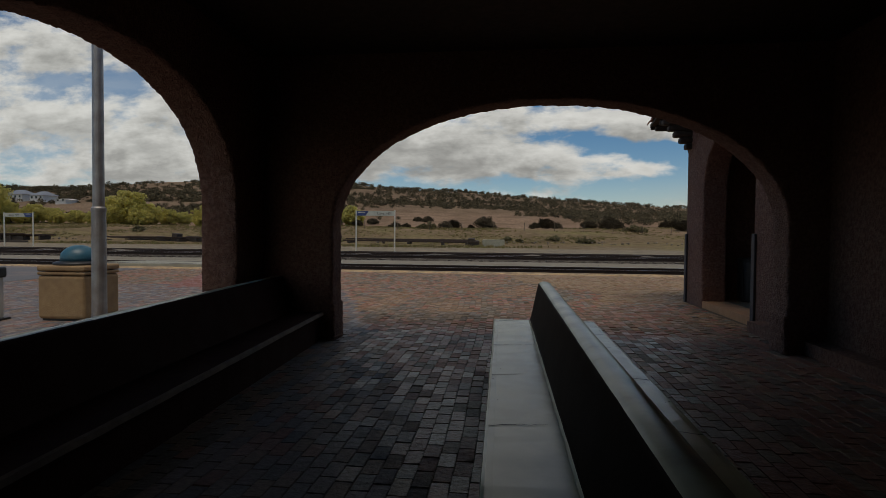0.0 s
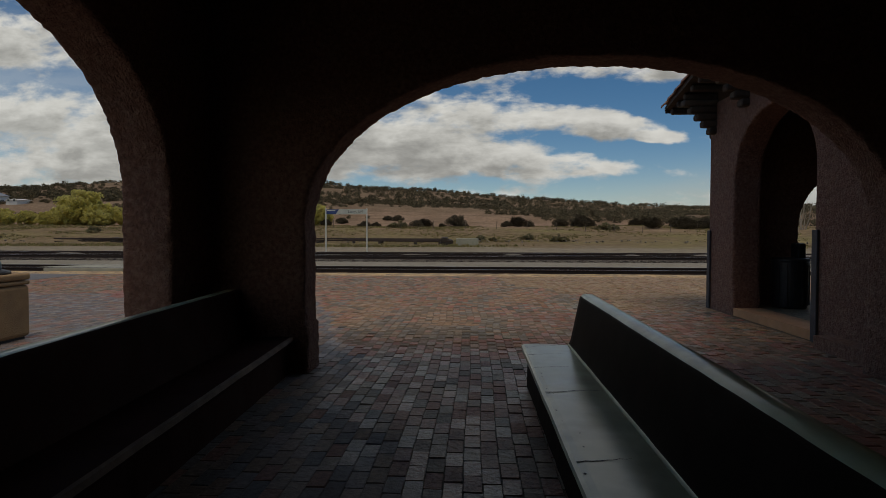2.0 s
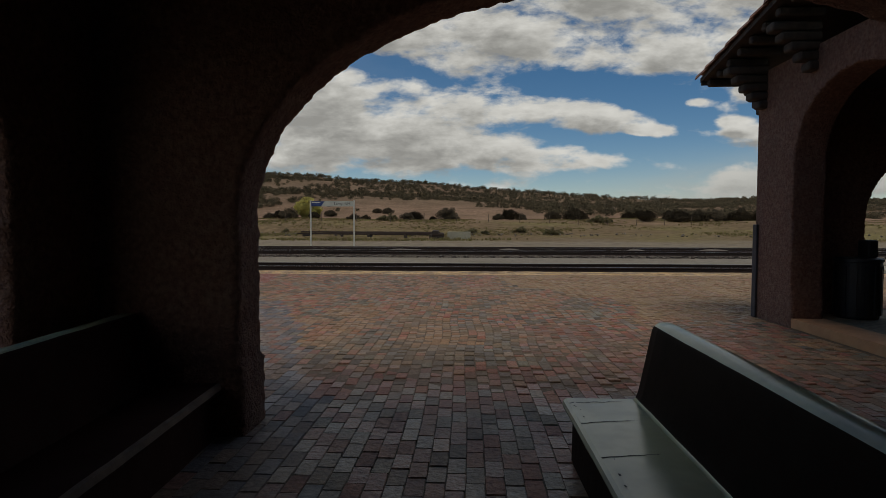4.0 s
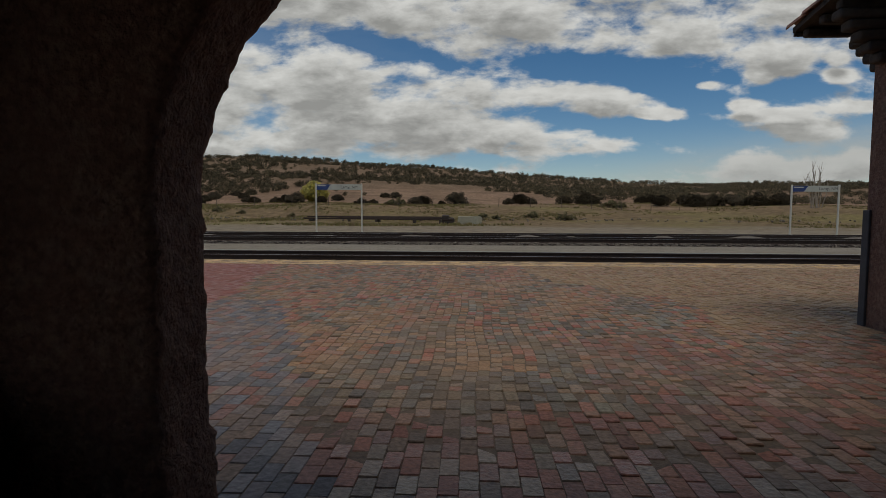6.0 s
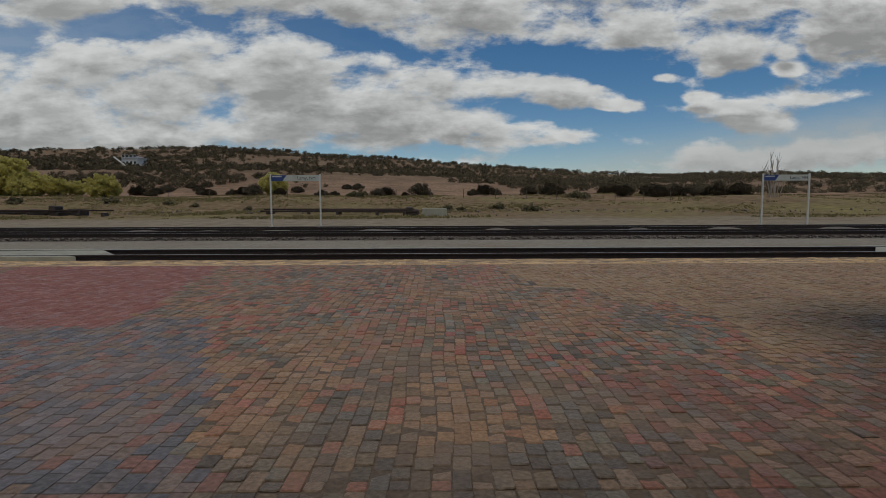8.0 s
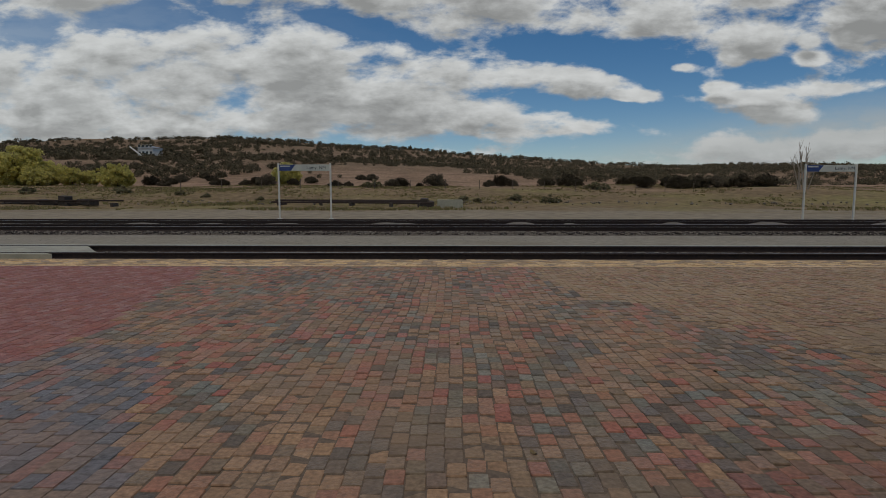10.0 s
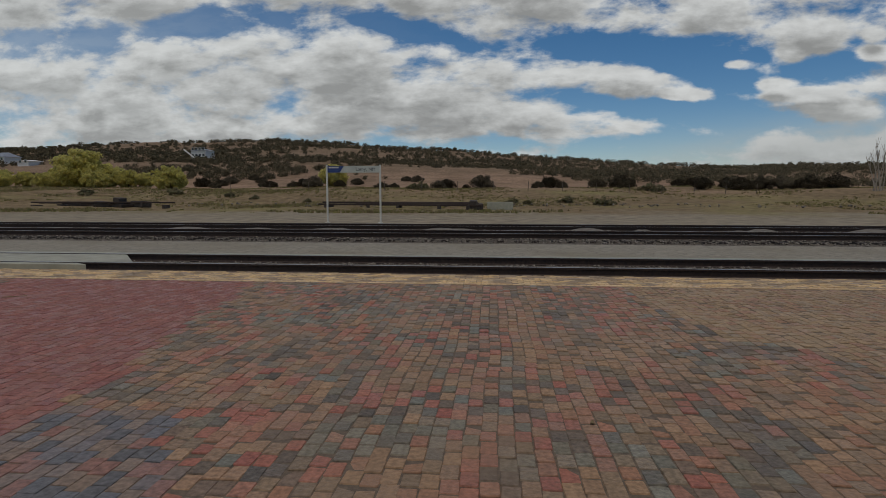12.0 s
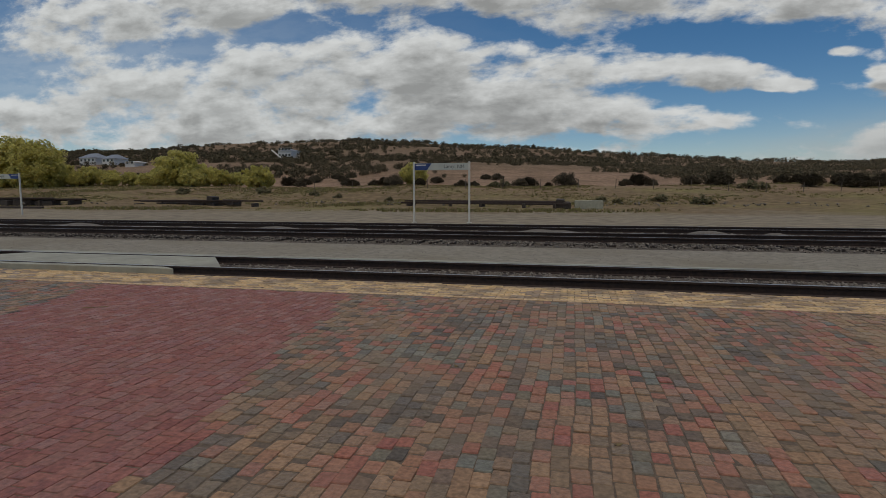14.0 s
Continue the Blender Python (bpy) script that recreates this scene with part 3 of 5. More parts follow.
def wing_roof():
    th = thing("tile_roof", "clay barrel tile roof with dark eave over stepped corbels", "roof", kind="structure")
    rise = 0.19
    def zat(y):
        return 3.86 + (5.67 - y) * rise
    verts = []
    bm = bmesh.new()
    y0, y1 = 5.62, -2.5
    for z in (-0.10, -0.03):
        for x, y in ((5.33, y0), (14.9, y0), (14.9, y1), (5.33, y1)):
            verts.append(bm.verts.new((x, y, zat(y) + z)))
    for f in ((0, 1, 2, 3), (7, 6, 5, 4), (0, 4, 5, 1), (1, 5, 6, 2), (2, 6, 7, 3), (3, 7, 4, 0)):
        bm.faces.new([verts[j] for j in f])
    bmesh.ops.recalc_face_normals(bm, faces=bm.faces)
    part("roof_deck", bm, DARKWOOD, th, "dark timber roof deck")
    # rows of half-round tiles, each tile a little over the one below
    v, f = [], []
    x = 5.36
    while x < 14.8:
        y = 5.70
        while y > -2.4:
            base = len(v)
            for yy, lift, r in ((y, 0.02, 0.085), (y - 0.42, 0.0, 0.07)):
                for k in range(6):
                    a = math.pi * k / 5
                    v.append((x + r * math.cos(a) + 0.006 * noise.noise((x * 3, y * 3, 1)), yy, zat(yy) - 0.03 + lift + r * math.sin(a)))
            for k in range(5):
                f.append((base + k, base + k + 1, base + 7 + k, base + 6 + k))
            y -= 0.36
        x += 0.19
    me = pydata("tiles", v, f, TILE)
    t_ob = part("tiles", me, TILE, th, "weathered clay barrel tiles")
    t_ob["kind"] = "stuff"
    so = t_ob.modifiers.new("thickness", "SOLIDIFY")
    so.thickness = 0.014
    # fascia and stepped corbels
    part("fascia", boxm(5.34, 14.9, 5.58, 5.62, zat(5.6) - 0.15, zat(5.6) - 0.105), DARKWOOD, th, "dark fascia board")
    for yc in (4.78, 3.55, 2.3, 1.1):
        top = zat(yc) - 0.24
        for k in range(5):
            ln = 0.12 + 0.115 * k
            zb = top - 0.125 * (5 - k)
            part("corbel_step", boxm(5.945 - ln, 6.0, yc - 0.10, yc + 0.10, zb, zb + 0.123, bevel=0.04, seg=3), DARKWOOD, th)
    yc = 5.48
    while yc > 0.2:
        part("outrigger", boxm(5.40, 6.0, yc - 0.055, yc + 0.055, zat(yc) - 0.225, zat(yc) - 0.112, bevel=0.035, seg=3), DARKWOOD, th)
        yc -= 0.34
    xs = 6.2
    while xs < 14.5:
        bm = boxm(xs - 0.06, xs + 0.06, 4.935, 5.56, 3.50, 3.64, bevel=0.02)
        part("rafter_tail", bm, DARKWOOD, th)
        xs += 0.75
    for s in range(4):
        ln = 0.16 + 0.14 * s
        bm = boxm(5.97, 6.15, 4.935, 4.93 + ln, 3.12 + 0.13 * s, 3.12 + 0.13 * s + 0.128, bevel=0.04, seg=3)
        part("corbel_step", bm, DARKWOOD, th)


wing_roof()

# ---- ground ----
BALLAST_Z = -0.05


def land_height(x, y):
    if y < 45:
        return 0.06
    u = x / max(y, 60.0)
    prof = 0.050 + 0.050 * smooth01((0.42 - u) / 0.85)
    t = max(0.0, (y - 52) / 360.0)
    rise = 400 * prof * (min(t, 1.0) ** 1.55 if t < 1 else 1.0 + 0.06 * (t - 1))
    bumps = smooth01((y - 60) / 150) * (5.0 * noise.noise((x * 0.009, y * 0.012, 3.3)) + 1.6 * noise.noise((x * 0.035, y * 0.04, 7.1)))
    low = 0.50 * noise.noise((x * 0.05, y * 0.08, 2.0)) * smooth01((y - 44) / 15)
    bank_up = 1.35 * smooth01((y - 58) / 32)
    return 0.06 + rise * 0.90 + bumps + low + bank_up


def make_land():
    ys = [27.2, 29, 32, 36, 40, 44, 47, 50] + [50 + 2.2 * k ** 1.25 for k in range(1, 70)]
    ys += [700, 1000, 1600, 2600]
    xs = []
    for k in range(-90, 91):
        xs.append(math.copysign(abs(k / 90) ** 1.8 * 2600, k))
    v = [(x, y, land_height(x, y) if y > 28 else 0.02) for y in ys for x in xs]
    w = len(xs)
    f = [(j * w + k, j * w + k + 1, (j + 1) * w + k + 1, (j + 1) * w + k) for j in range(len(ys) - 1) for k in range(w - 1)]
    tagged(new("ground", pydata("ground", v, f, LAND, True)), "gravel yard and dry grass rising to scrubby hills", "ground", kind="structure")


make_land()
slab("ground_apron", -2600, 2600, -2600, 13.3, -0.3, -0.045, SAND, "sandy ground under and around the platform", "ground")
slab("track_bed", -2600, 2600, 13.3, 15.42, -0.3, BALLAST_Z, BALLAST, "dark oily ballast of the platform track", "ballast")
slab("gravel_strip", -2600, 2600, 15.62, 18.9, -0.3, 0.09, GRAVEL, "pale gravel path between the tracks", "ground")
slab("concrete_edge", -2600, 2600, 15.42, 15.62, -0.3, 0.105, CONCRETE, "weathered concrete edge along the track", "kerb")
slab("ballast_bed", -2600, 2600, 18.9, 27.2, -0.3, 0.03, BALLAST, "dark ballast of the far tracks", "ballast")


def rail_profile(zb, zt):
    h = zt - zb
    return [(-0.07, zb), (0.07, zb), (0.07, zb + 0.012), (0.012, zb + 0.03), (0.012, zt - 0.045), (0.034, zt - 0.035), (0.034, zt - 0.006), (0.028, zt), (-0.028, zt), (-0.034, zt - 0.006), (-0.034, zt - 0.035), (-0.012, zt - 0.045), (-0.012, zb + 0.03), (-0.07, zb + 0.012)]


def make_track(y_near, y_far, zt, zb, label, x0=-400, x1=400):
    th = thing("railway_track", label, "railway track", kind="structure")
    for y in (y_near, y_far):
        pr = rail_profile(zb, zt)
        v, f = [], []
        for x in (x0, x1):
            v += [(x, y + a, c) for a, c in pr]
        k = len(pr)
        f = [(j, (j + 1) % k, k + (j + 1) % k, k + j) for j in range(k)]
        me = pydata("rail", v, f, RAILSIDE)
        me.materials.append(RAILTOP)
        me.polygons[7].material_index = 1
        ob = new("rail", me)
        ob.parent = th
        tagged(ob, "rusty steel rail with a polished head")
    me = mesh_of(boxm(-0.11, 0.11, y_near - 0.55, y_far + 0.55, zb - 0.10, zb - 0.004, bevel=0.01, seg=1), "sleeper")
    me.materials.append(SLEEPER)
    x = -26.0
    while x < 34:
        ob = new("sleeper", me)
        ob.parent = th
        ob.location = (x + 0.04 * math.sin(x * 7), 0, 0)
        x += 0.55
    return th


make_track(13.58, 15.20, 0.12, -0.045, "platform railway track with rusty rails in dark ballast")
make_track(20.55, 22.05, 0.27, 0.10, "second railway track on raised ballast")
make_track(24.55, 26.05, 0.27, 0.10, "third railway track on raised ballast")


def stones(name, count, xr, yr, zf, size, label, seed):
    rng = random.Random(seed)
    v, f = [], []
    for _ in range(count):
        x = rng.gauss(0, 0.45) * (xr[1] - xr[0]) / 2 + (xr[0] + xr[1]) / 2
        y = rng.uniform(*yr)
        r = size * rng.uniform(0.55, 1.3)
        z = zf(y) + r * 0.2
        b = len(v)
        for d in ((1, 0, 0), (-1, 0, 0), (0, 1, 0), (0, -1, 0), (0, 0, 1), (0, 0, -1)):
            q = [c * r * rng.uniform(0.6, 1.25) + 0.3 * r * rng.uniform(-1, 1) for c in d]
            v.append((x + q[0], y + q[1], z + q[2] * 0.75))
        for a, c, d in ((0, 2, 4), (2, 1, 4), (1, 3, 4), (3, 0, 4), (2, 0, 5), (1, 2, 5), (3, 1, 5), (0, 3, 5)):
            f.append((b + a, b + c, b + d))
    tagged(new(name, pydata(name, v, f, STONE)), label, "gravel", kind="stuff")


stones("ballast_stones", 6000, (-45, 45), (18.7, 20.45), lambda y: 0.05 + 0.06 * smooth01((y - 18.7) / 1.3), 0.032, "loose grey ballast stones on the track shoulder", 3)
stones("ballast_stones", 5000, (-40, 40), (20.6, 27.0), lambda y: 0.05 + 0.06 * abs(math.sin(y)), 0.06, "loose dark ballast stones between the far rails", 4)
mounds = random.Random(15)
bm = bmesh.new()
for k in range(30):
    cx = -30 + 2.1 * k + mounds.uniform(-1.1, 1.1)
    tall, wide = mounds.uniform(0.02, 0.15), mounds.uniform(0.35, 1.3)
    grid = bmesh.ops.create_grid(bm, x_segments=14, y_segments=8, size=1)
    for vert in grid["verts"]:
        q = max(0.0, 1 - vert.co.x ** 2 - vert.co.y ** 2)
        vert.co = (cx + vert.co.x * wide, 23.3 + vert.co.y * 0.95, 0.02 + (0.14 + tall) * q ** 0.7 + 0.03 * noise.noise((vert.co.x * 4 + cx, vert.co.y * 4, 2)))
tagged(part("gravel_heaps", bm, HEAP, smooth=True), "low heaps of grey gravel between the far tracks", "gravel", kind="stuff")
stones("ballast_stones", 4500, (-16, 20), (13.66, 15.12), lambda y: -0.05, 0.035, "loose small stones between the rails", 5)
stones("gravel_stones", 6000, (-40, 40), (15.65, 18.8), lambda y: 0.083, 0.014, "small loose gravel on the path", 6)


stones("rubble", 420, (-90, 90), (56, 74), lambda y: 0.25 + 0.012 * (y - 56), 0.16, "scattered rubble and stones in the grass", 8)


# concrete crossing panels over the platform track
def crossing(x0, x1):
    th = thing("crossing_panel", "pale concrete pedestrian crossing flush with the rails", "crossing", kind="structure")
    for nm, ya, yb, near, far in (("near_panel", 13.30, 13.50, 0.35, 0.0), ("centre_panel", 13.68, 15.10, 1.1, 0.0), ("far_panel", 15.27, 15.62, 0.45, 0.1)):
        bm = bmesh.new()
        lo, hi = -0.045, 0.112
        pts = [(x0 - near, ya), (x1 + near, ya), (x1 + far, yb), (x0 - far, yb)]
        bot = [bm.verts.new((x, y, lo)) for x, y in pts]
        top = [bm.verts.new((x, y, hi)) for x, y in pts]
        bm.faces.new(top)
        bm.faces.new(bot[::-1])
        for j in range(4):
            bm.faces.new((bot[j], bot[(j + 1) % 4], top[(j + 1) % 4], top[j]))
        bmesh.ops.recalc_face_normals(bm, faces=bm.faces)
        bmesh.ops.bevel(bm, geom=list(bm.edges), offset=0.01, segments=1, affect="EDGES")
        part(nm, bm, CONCRETE, th)
    return th


crossing(-13.2, -8.25)
crossing(13.25, 18.4)


# ---- things in the arcade ----
def bench(name, label, at, rz, y0, y1, sides, seat_mat, slope):
    """A cast concrete bench along y: a plinth, one or two seats and a tapering back."""
    th = thing(name, label, "bench", at, rz)
    th.matrix_basis = pose(*at, slope, 0, rz)
    lo = -0.545 if len(sides) == 2 else -0.085
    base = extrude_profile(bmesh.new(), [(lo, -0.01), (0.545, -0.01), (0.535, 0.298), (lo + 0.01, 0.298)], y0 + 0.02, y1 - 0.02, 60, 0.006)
    part("plinth", base, SHADED_DARK_PAINT if seat_mat is SHADED_DARK_PAINT else SHADED_BACK_PAINT, th, "dark painted plinth with shade in its colour")
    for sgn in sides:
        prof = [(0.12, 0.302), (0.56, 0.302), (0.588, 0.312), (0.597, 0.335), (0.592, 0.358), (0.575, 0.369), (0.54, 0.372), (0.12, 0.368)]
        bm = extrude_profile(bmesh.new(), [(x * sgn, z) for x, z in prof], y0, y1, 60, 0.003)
        part("seat", bm, seat_mat, th, "" if seat_mat is SHADED_DARK_PAINT else "glossy grey-green painted seat with cracks, reflected sky in its colour")
    if seat_mat is not SHADED_DARK_PAINT:
        wear = random.Random(9)
        for sgn in sides:
            for yc in (-0.10, -0.42, -0.86, -1.5, -2.6, -3.7):
                v, f = [], []
                run = wear.uniform(0.26, 0.40)
                for k in range(15):
                    q = k / 14
                    yy = y1 + yc + 0.05 * q + 0.022 * noise.noise((q * 5, yc * 7, sgn))
                    hw = 0.0045 * (1 - q) ** 0.5 + 0.001
                    xx, zz_ = sgn * (0.575 - run * q), 0.3715 + 0.0015 * min(1.0, q * 8)
                    v += [(xx, yy - hw, zz_), (xx, yy + hw, zz_)]
                f = [(2 * k, 2 * k + 1, 2 * k + 3, 2 * k + 2) for k in range(14)]
                part("crack", pydata("crack", v, f, GRIME), GRIME, th, "dark hairline crack across the seat")
            for k in range(16):
                cx, cy, rr = sgn * (0.565 - abs(wear.gauss(0, 0.035))), y1 - 0.1 - 3.2 * wear.random() ** 1.5, wear.uniform(0.003, 0.009)
                ring = [(cx + rr * wear.uniform(0.5, 1.1) * math.cos(a), cy + 1.5 * rr * wear.uniform(0.5, 1.1) * math.sin(a), 0.3732) for a in [math.pi * q / 4 for q in range(8)]]
                part("chip", pydata("chip", ring, [tuple(range(8))], GRIME), GRIME, th)
    half = [(0.182, 0.372), (0.168, 0.384), (0.153, 0.42), (0.115, 0.60), (0.078, 0.79), (0.066, 0.815), (0.045, 0.83), (0.015, 0.836)]
    prof = half + ([(-x, z) for x, z in half[::-1]] if len(sides) == 2 else [(-0.05, 0.83), (-0.08, 0.80), (-0.085, 0.30), (0.11, 0.30)])
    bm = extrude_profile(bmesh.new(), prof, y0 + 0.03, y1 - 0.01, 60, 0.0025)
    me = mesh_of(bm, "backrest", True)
    me.materials.append(SHADED_DARK_PAINT if seat_mat is SHADED_DARK_PAINT else SHADED_BACK_PAINT)
    me.materials.append(SHEEN_CAP_PAINT)
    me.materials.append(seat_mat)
    # top faces carry a painted sky sheen, the foot strip a painted highlight
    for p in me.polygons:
        if p.center.z > (0.826 if seat_mat is SHADED_DARK_PAINT else 0.812):
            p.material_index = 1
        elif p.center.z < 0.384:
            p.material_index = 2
    if seat_mat is SHADED_DARK_PAINT:
        # added strip, painted lighter where the front arch lights the seat edge
        nose = extrude_profile(bmesh.new(), [(0.578, 0.374), (0.592, 0.364), (0.6, 0.335), (0.603, 0.337), (0.595, 0.368), (0.579, 0.378)], y0 + 0.05, y1 - 0.02, 60, 0.003)
        part("seat_edge", nose, LIT_EDGE, th, "brown seat edge with light from the front arch in its colour")
    ob = new("backrest", me)
    ob.parent = th
    tagged(ob, "dark back with shade in its colour, pale worn top with painted sky sheen")
    return th


bench("double_bench", "long back-to-back concrete bench with glossy cracked seats", (2.655, -0.66, 0), 0.6, -5.8, 0.0, (-1, 1), SHEEN_SEAT_PAINT, 0.6)
bench("wall_bench", "long dark concrete bench under the end arch", (-0.72, -0.47, 0), 2.3, -6.2, 0.0, (1,), SHADED_DARK_PAINT, 0.5)
slab("baseboard", 5.70, 5.948, -9.9, 1.2, 0, 0.16, STUCCO, "low stucco plinth along the wall", "plinth")


def trash_bin():
    th = thing("waste_bin", "tan aggregate waste bin with a teal dome lid", "bin", (-4.56, 0.84, 0))
    w = 0.395
    part("body", boxm(-w, w, -w, w, 0.03, 0.70, bevel=0.05, seg=3), BINTAN, th)
    part("foot", boxm(-w + 0.05, w - 0.05, -w + 0.05, w - 0.05, 0.0, 0.035), BLACK, th, "dark recessed foot")
    part("band", boxm(-w - 0.003, w + 0.003, -w - 0.003, w + 0.003, 0.705, 0.755, bevel=0.02), BINTAN, th)
    part("rim", boxm(-w - 0.008, w + 0.008, -w - 0.008, w + 0.008, 0.765, 0.85, bevel=0.03, seg=3), BINTAN, th)
    part("collar", lathe(bmesh.new(), [(0.35, 0.848), (0.365, 0.86), (0.36, 0.885), (0.28, 0.91)], 32), BLACK, th, "dark lid collar", True)
    prof = [(0.265, 0.91), (0.265, 0.96)] + [(0.265 * math.cos(a), 0.96 + 0.20 * math.sin(a)) for a in [0.16 * k for k in range(1, 10)]]
    part("dome_lid", lathe(bmesh.new(), prof, 32), TEAL, th, "teal plastic dome", True)


trash_bin()


def lamp_pole():
    th = thing("lamp_pole", "grey galvanised lamp pole with a collar, rust near the base", "pole", (-3.1, -0.62, 0))
    part("shaft", lathe(bmesh.new(), [(0.092, 0.0), (0.086, 1.63), (0.083, 1.68), (0.070, 1.71), (0.060, 6.2), (0.056, 6.25)], 20), GALV, th, smooth=False)
    part("collar", lathe(bmesh.new(), [(0.085, 1.64), (0.090, 1.65), (0.090, 1.685), (0.078, 1.70)], 20), GALV, th, "welded collar")
    part("base_plate", boxm(-0.17, 0.17, -0.17, 0.17, 0, 0.025, bevel=0.005), GALV, th)
    for sx in (-1, 1):
        for sy in (-1, 1):
            part("bolt", lathe(bmesh.new(), [(0.018, 0.02), (0.018, 0.06), (0.01, 0.065)], 6, (sx * 0.13, sy * 0.13, 0)), GALV, th)


lamp_pole()


def white_post():
    th = thing("white_post", "white post with a black cap on the platform", "post", (-5.59, 0.42, 0))
    part("shaft", boxm(-0.05, 0.05, -0.05, 0.05, 0.03, 0.66, bevel=0.01), POSTWHITE, th)
    part("cap", boxm(-0.085, 0.085, -0.085, 0.085, 0.655, 0.82, bevel=0.03), BLACK, th, "black cap")
    part("foot", boxm(-0.11, 0.11, -0.11, 0.11, 0, 0.035, bevel=0.008), BLACK, th, "dark foot")


white_post()


def wing_bin():
    th = thing("litter_bin", "dark metal litter bin with a hooded lid beside the arch", "bin", (7.00, 4.18, 0.115))
    part("body", lathe(bmesh.new(), [(0.25, 0.0), (0.265, 0.03), (0.285, 0.78), (0.275, 0.80)], 28), BLACK, th, smooth=False)
    for k in range(14):
        a = 2 * math.pi * k / 14
        part("slat", boxm(-0.02, 0.02, -0.01, 0.01, 0.06, 0.74), BLACK, th).matrix_basis = pose(0.283 * math.cos(a), 0.283 * math.sin(a), 0, 0, 0, math.degrees(a) + 90)
    part("rim", lathe(bmesh.new(), [(0.285, 0.79), (0.30, 0.80), (0.30, 0.835), (0.26, 0.85)], 28), BLACK, th)
    part("hood", boxm(0.06, 0.20, -0.12, 0.12, 0.845, 1.10, bevel=0.03), BLACK, th, "dark upright hood on the lid")


wing_bin()


# ---- station signs ----
def letters(text, size, material, parent, at, width):
    cu = bpy.data.curves.new("text", "FONT")
    cu.body, cu.size, cu.extrude = text, size, 0.003
    tmp = bpy.data.objects.new("text", cu)
    scene.collection.objects.link(tmp)
    me = bpy.data.meshes.new_from_object(tmp.evaluated_get(bpy.context.evaluated_depsgraph_get()))
    scene.collection.objects.unlink(tmp)
    bpy.data.objects.remove(tmp)
    me.materials.clear()
    me.materials.append(material)
    xs = [v.co.x for v in me.vertices]
    k = width / (max(xs) - min(xs))
    for v in me.vertices:
        v.co = ((v.co.x - min(xs)) * k + at[0], at[1] - v.co.z, v.co.y * k + at[2])
    ob = new("lettering", me)
    ob.parent = parent
    return tagged(ob, "dark place-name lettering")


def station_sign(at, width, mirror=False):
    th = thing("station_sign", "station name sign on two white posts, blue and grey panel", "sign", at, group="station signs")
    w = width
    for x in (0, w):
        part("post", boxm(x - 0.04, x + 0.04, -0.04, 0.04, 0.02, 2.82, bevel=0.008), POSTWHITE, th)
        part("base_plate", boxm(x - 0.1, x + 0.1, -0.1, 0.1, 0, 0.025), POSTWHITE, th)
    part("panel", boxm(0.04, w - 0.04, -0.02, 0.015, 2.44, 2.76, bevel=0.004), SIGNGREY, th, "pale grey sign panel")
    bm = bmesh.new()
    a, b, top = (0.045, 0.64, 0.86) if not mirror else (w - 0.045, w - 0.64, w - 0.86)
    pts = [(a, 2.445), (b, 2.445), (top, 2.755), (a, 2.755)]
    lo = [bm.verts.new((x, -0.024, z)) for x, z in pts]
    hi = [bm.verts.new((x, -0.0205, z)) for x, z in pts]
    bm.faces.new(lo)
    bm.faces.new(hi[::-1])
    for j in range(4):
        bm.faces.new((lo[j], hi[j], hi[(j + 1) % 4], lo[(j + 1) % 4]))
    bmesh.ops.recalc_face_normals(bm, faces=bm.faces)
    part("blue_field", bm, SIGNBLUE, th, "dark blue slanted field")
    bx = 0.10 if not mirror else w - 0.62
    part("mark", boxm(bx, bx + 0.5, -0.028, -0.0245, 2.655, 2.70), POSTWHITE, th, "small white bar")
    lx = 1.45 if not mirror else 0.35
    letters("Lamy,", 0.2, LETTER, th, (lx, -0.0225, 2.53), 0.54)
    letters("NM", 0.2, LETTER, th, (lx + 0.64, -0.0225, 2.53), 0.31)
    return th


station_sign((-7.95, 30.12, 0.08), 2.64)
station_sign((18.45, 29.9, 0.02), 2.5)
station_sign((-38.2, 34.3, -0.04), 2.55, True)


# ---- stacks of old rails and timbers beyond the tracks ----
def rail_stack(label, x0, x1, y, z, blocks, rails, ends):
    """Old rails lying across low blocks, none quite straight."""
    th = thing("rail_stack", label, "rail stack", (0, y, 0))
    zb = land_height((x0 + x1) / 2, y)
    rng = random.Random(int(abs(x0) * 10))
    for k in range(blocks):
        x = x0 + (x1 - x0) * (k + 0.5) / blocks + rng.uniform(-0.8, 0.8)
        part("block", boxm(-0.13, 0.13, -0.8, 0.8, zb - 0.3, z - 0.3 + rng.uniform(-0.08, 0.05), bevel=0.03), SLEEPER, th).matrix_basis = pose(x, 0, 0, 0, rng.uniform(-4, 4), rng.uniform(-15, 15))
    for k in range(rails):
        ln = (x1 - x0) * rng.uniform(0.45, 1.0)
        cx = rng.uniform(x0 + ln / 2, x1 - ln / 2)
        zz_ = z - rng.uniform(0.0, 0.28)
        part("rail", boxm(-ln / 2, ln / 2, -0.07, 0.07, -0.15, 0, bevel=0.02, seg=1), RAILSIDE, th).matrix_basis = pose(cx, -0.8 + 1.6 * (k + 0.5) / rails, zz_, 0, rng.uniform(-0.5, 0.5), rng.uniform(-1.2, 1.2))
    for x, ww, hh in ends:
        part("timber", boxm(-ww / 2, ww / 2, -0.6, 0.5, 0, hh, bevel=0.06), SLEEPER, th).matrix_basis = pose(x + ww / 2, 0, zb - 0.1, rng.uniform(-6, 6), rng.uniform(-7, 7), rng.uniform(-20, 20))
    return th


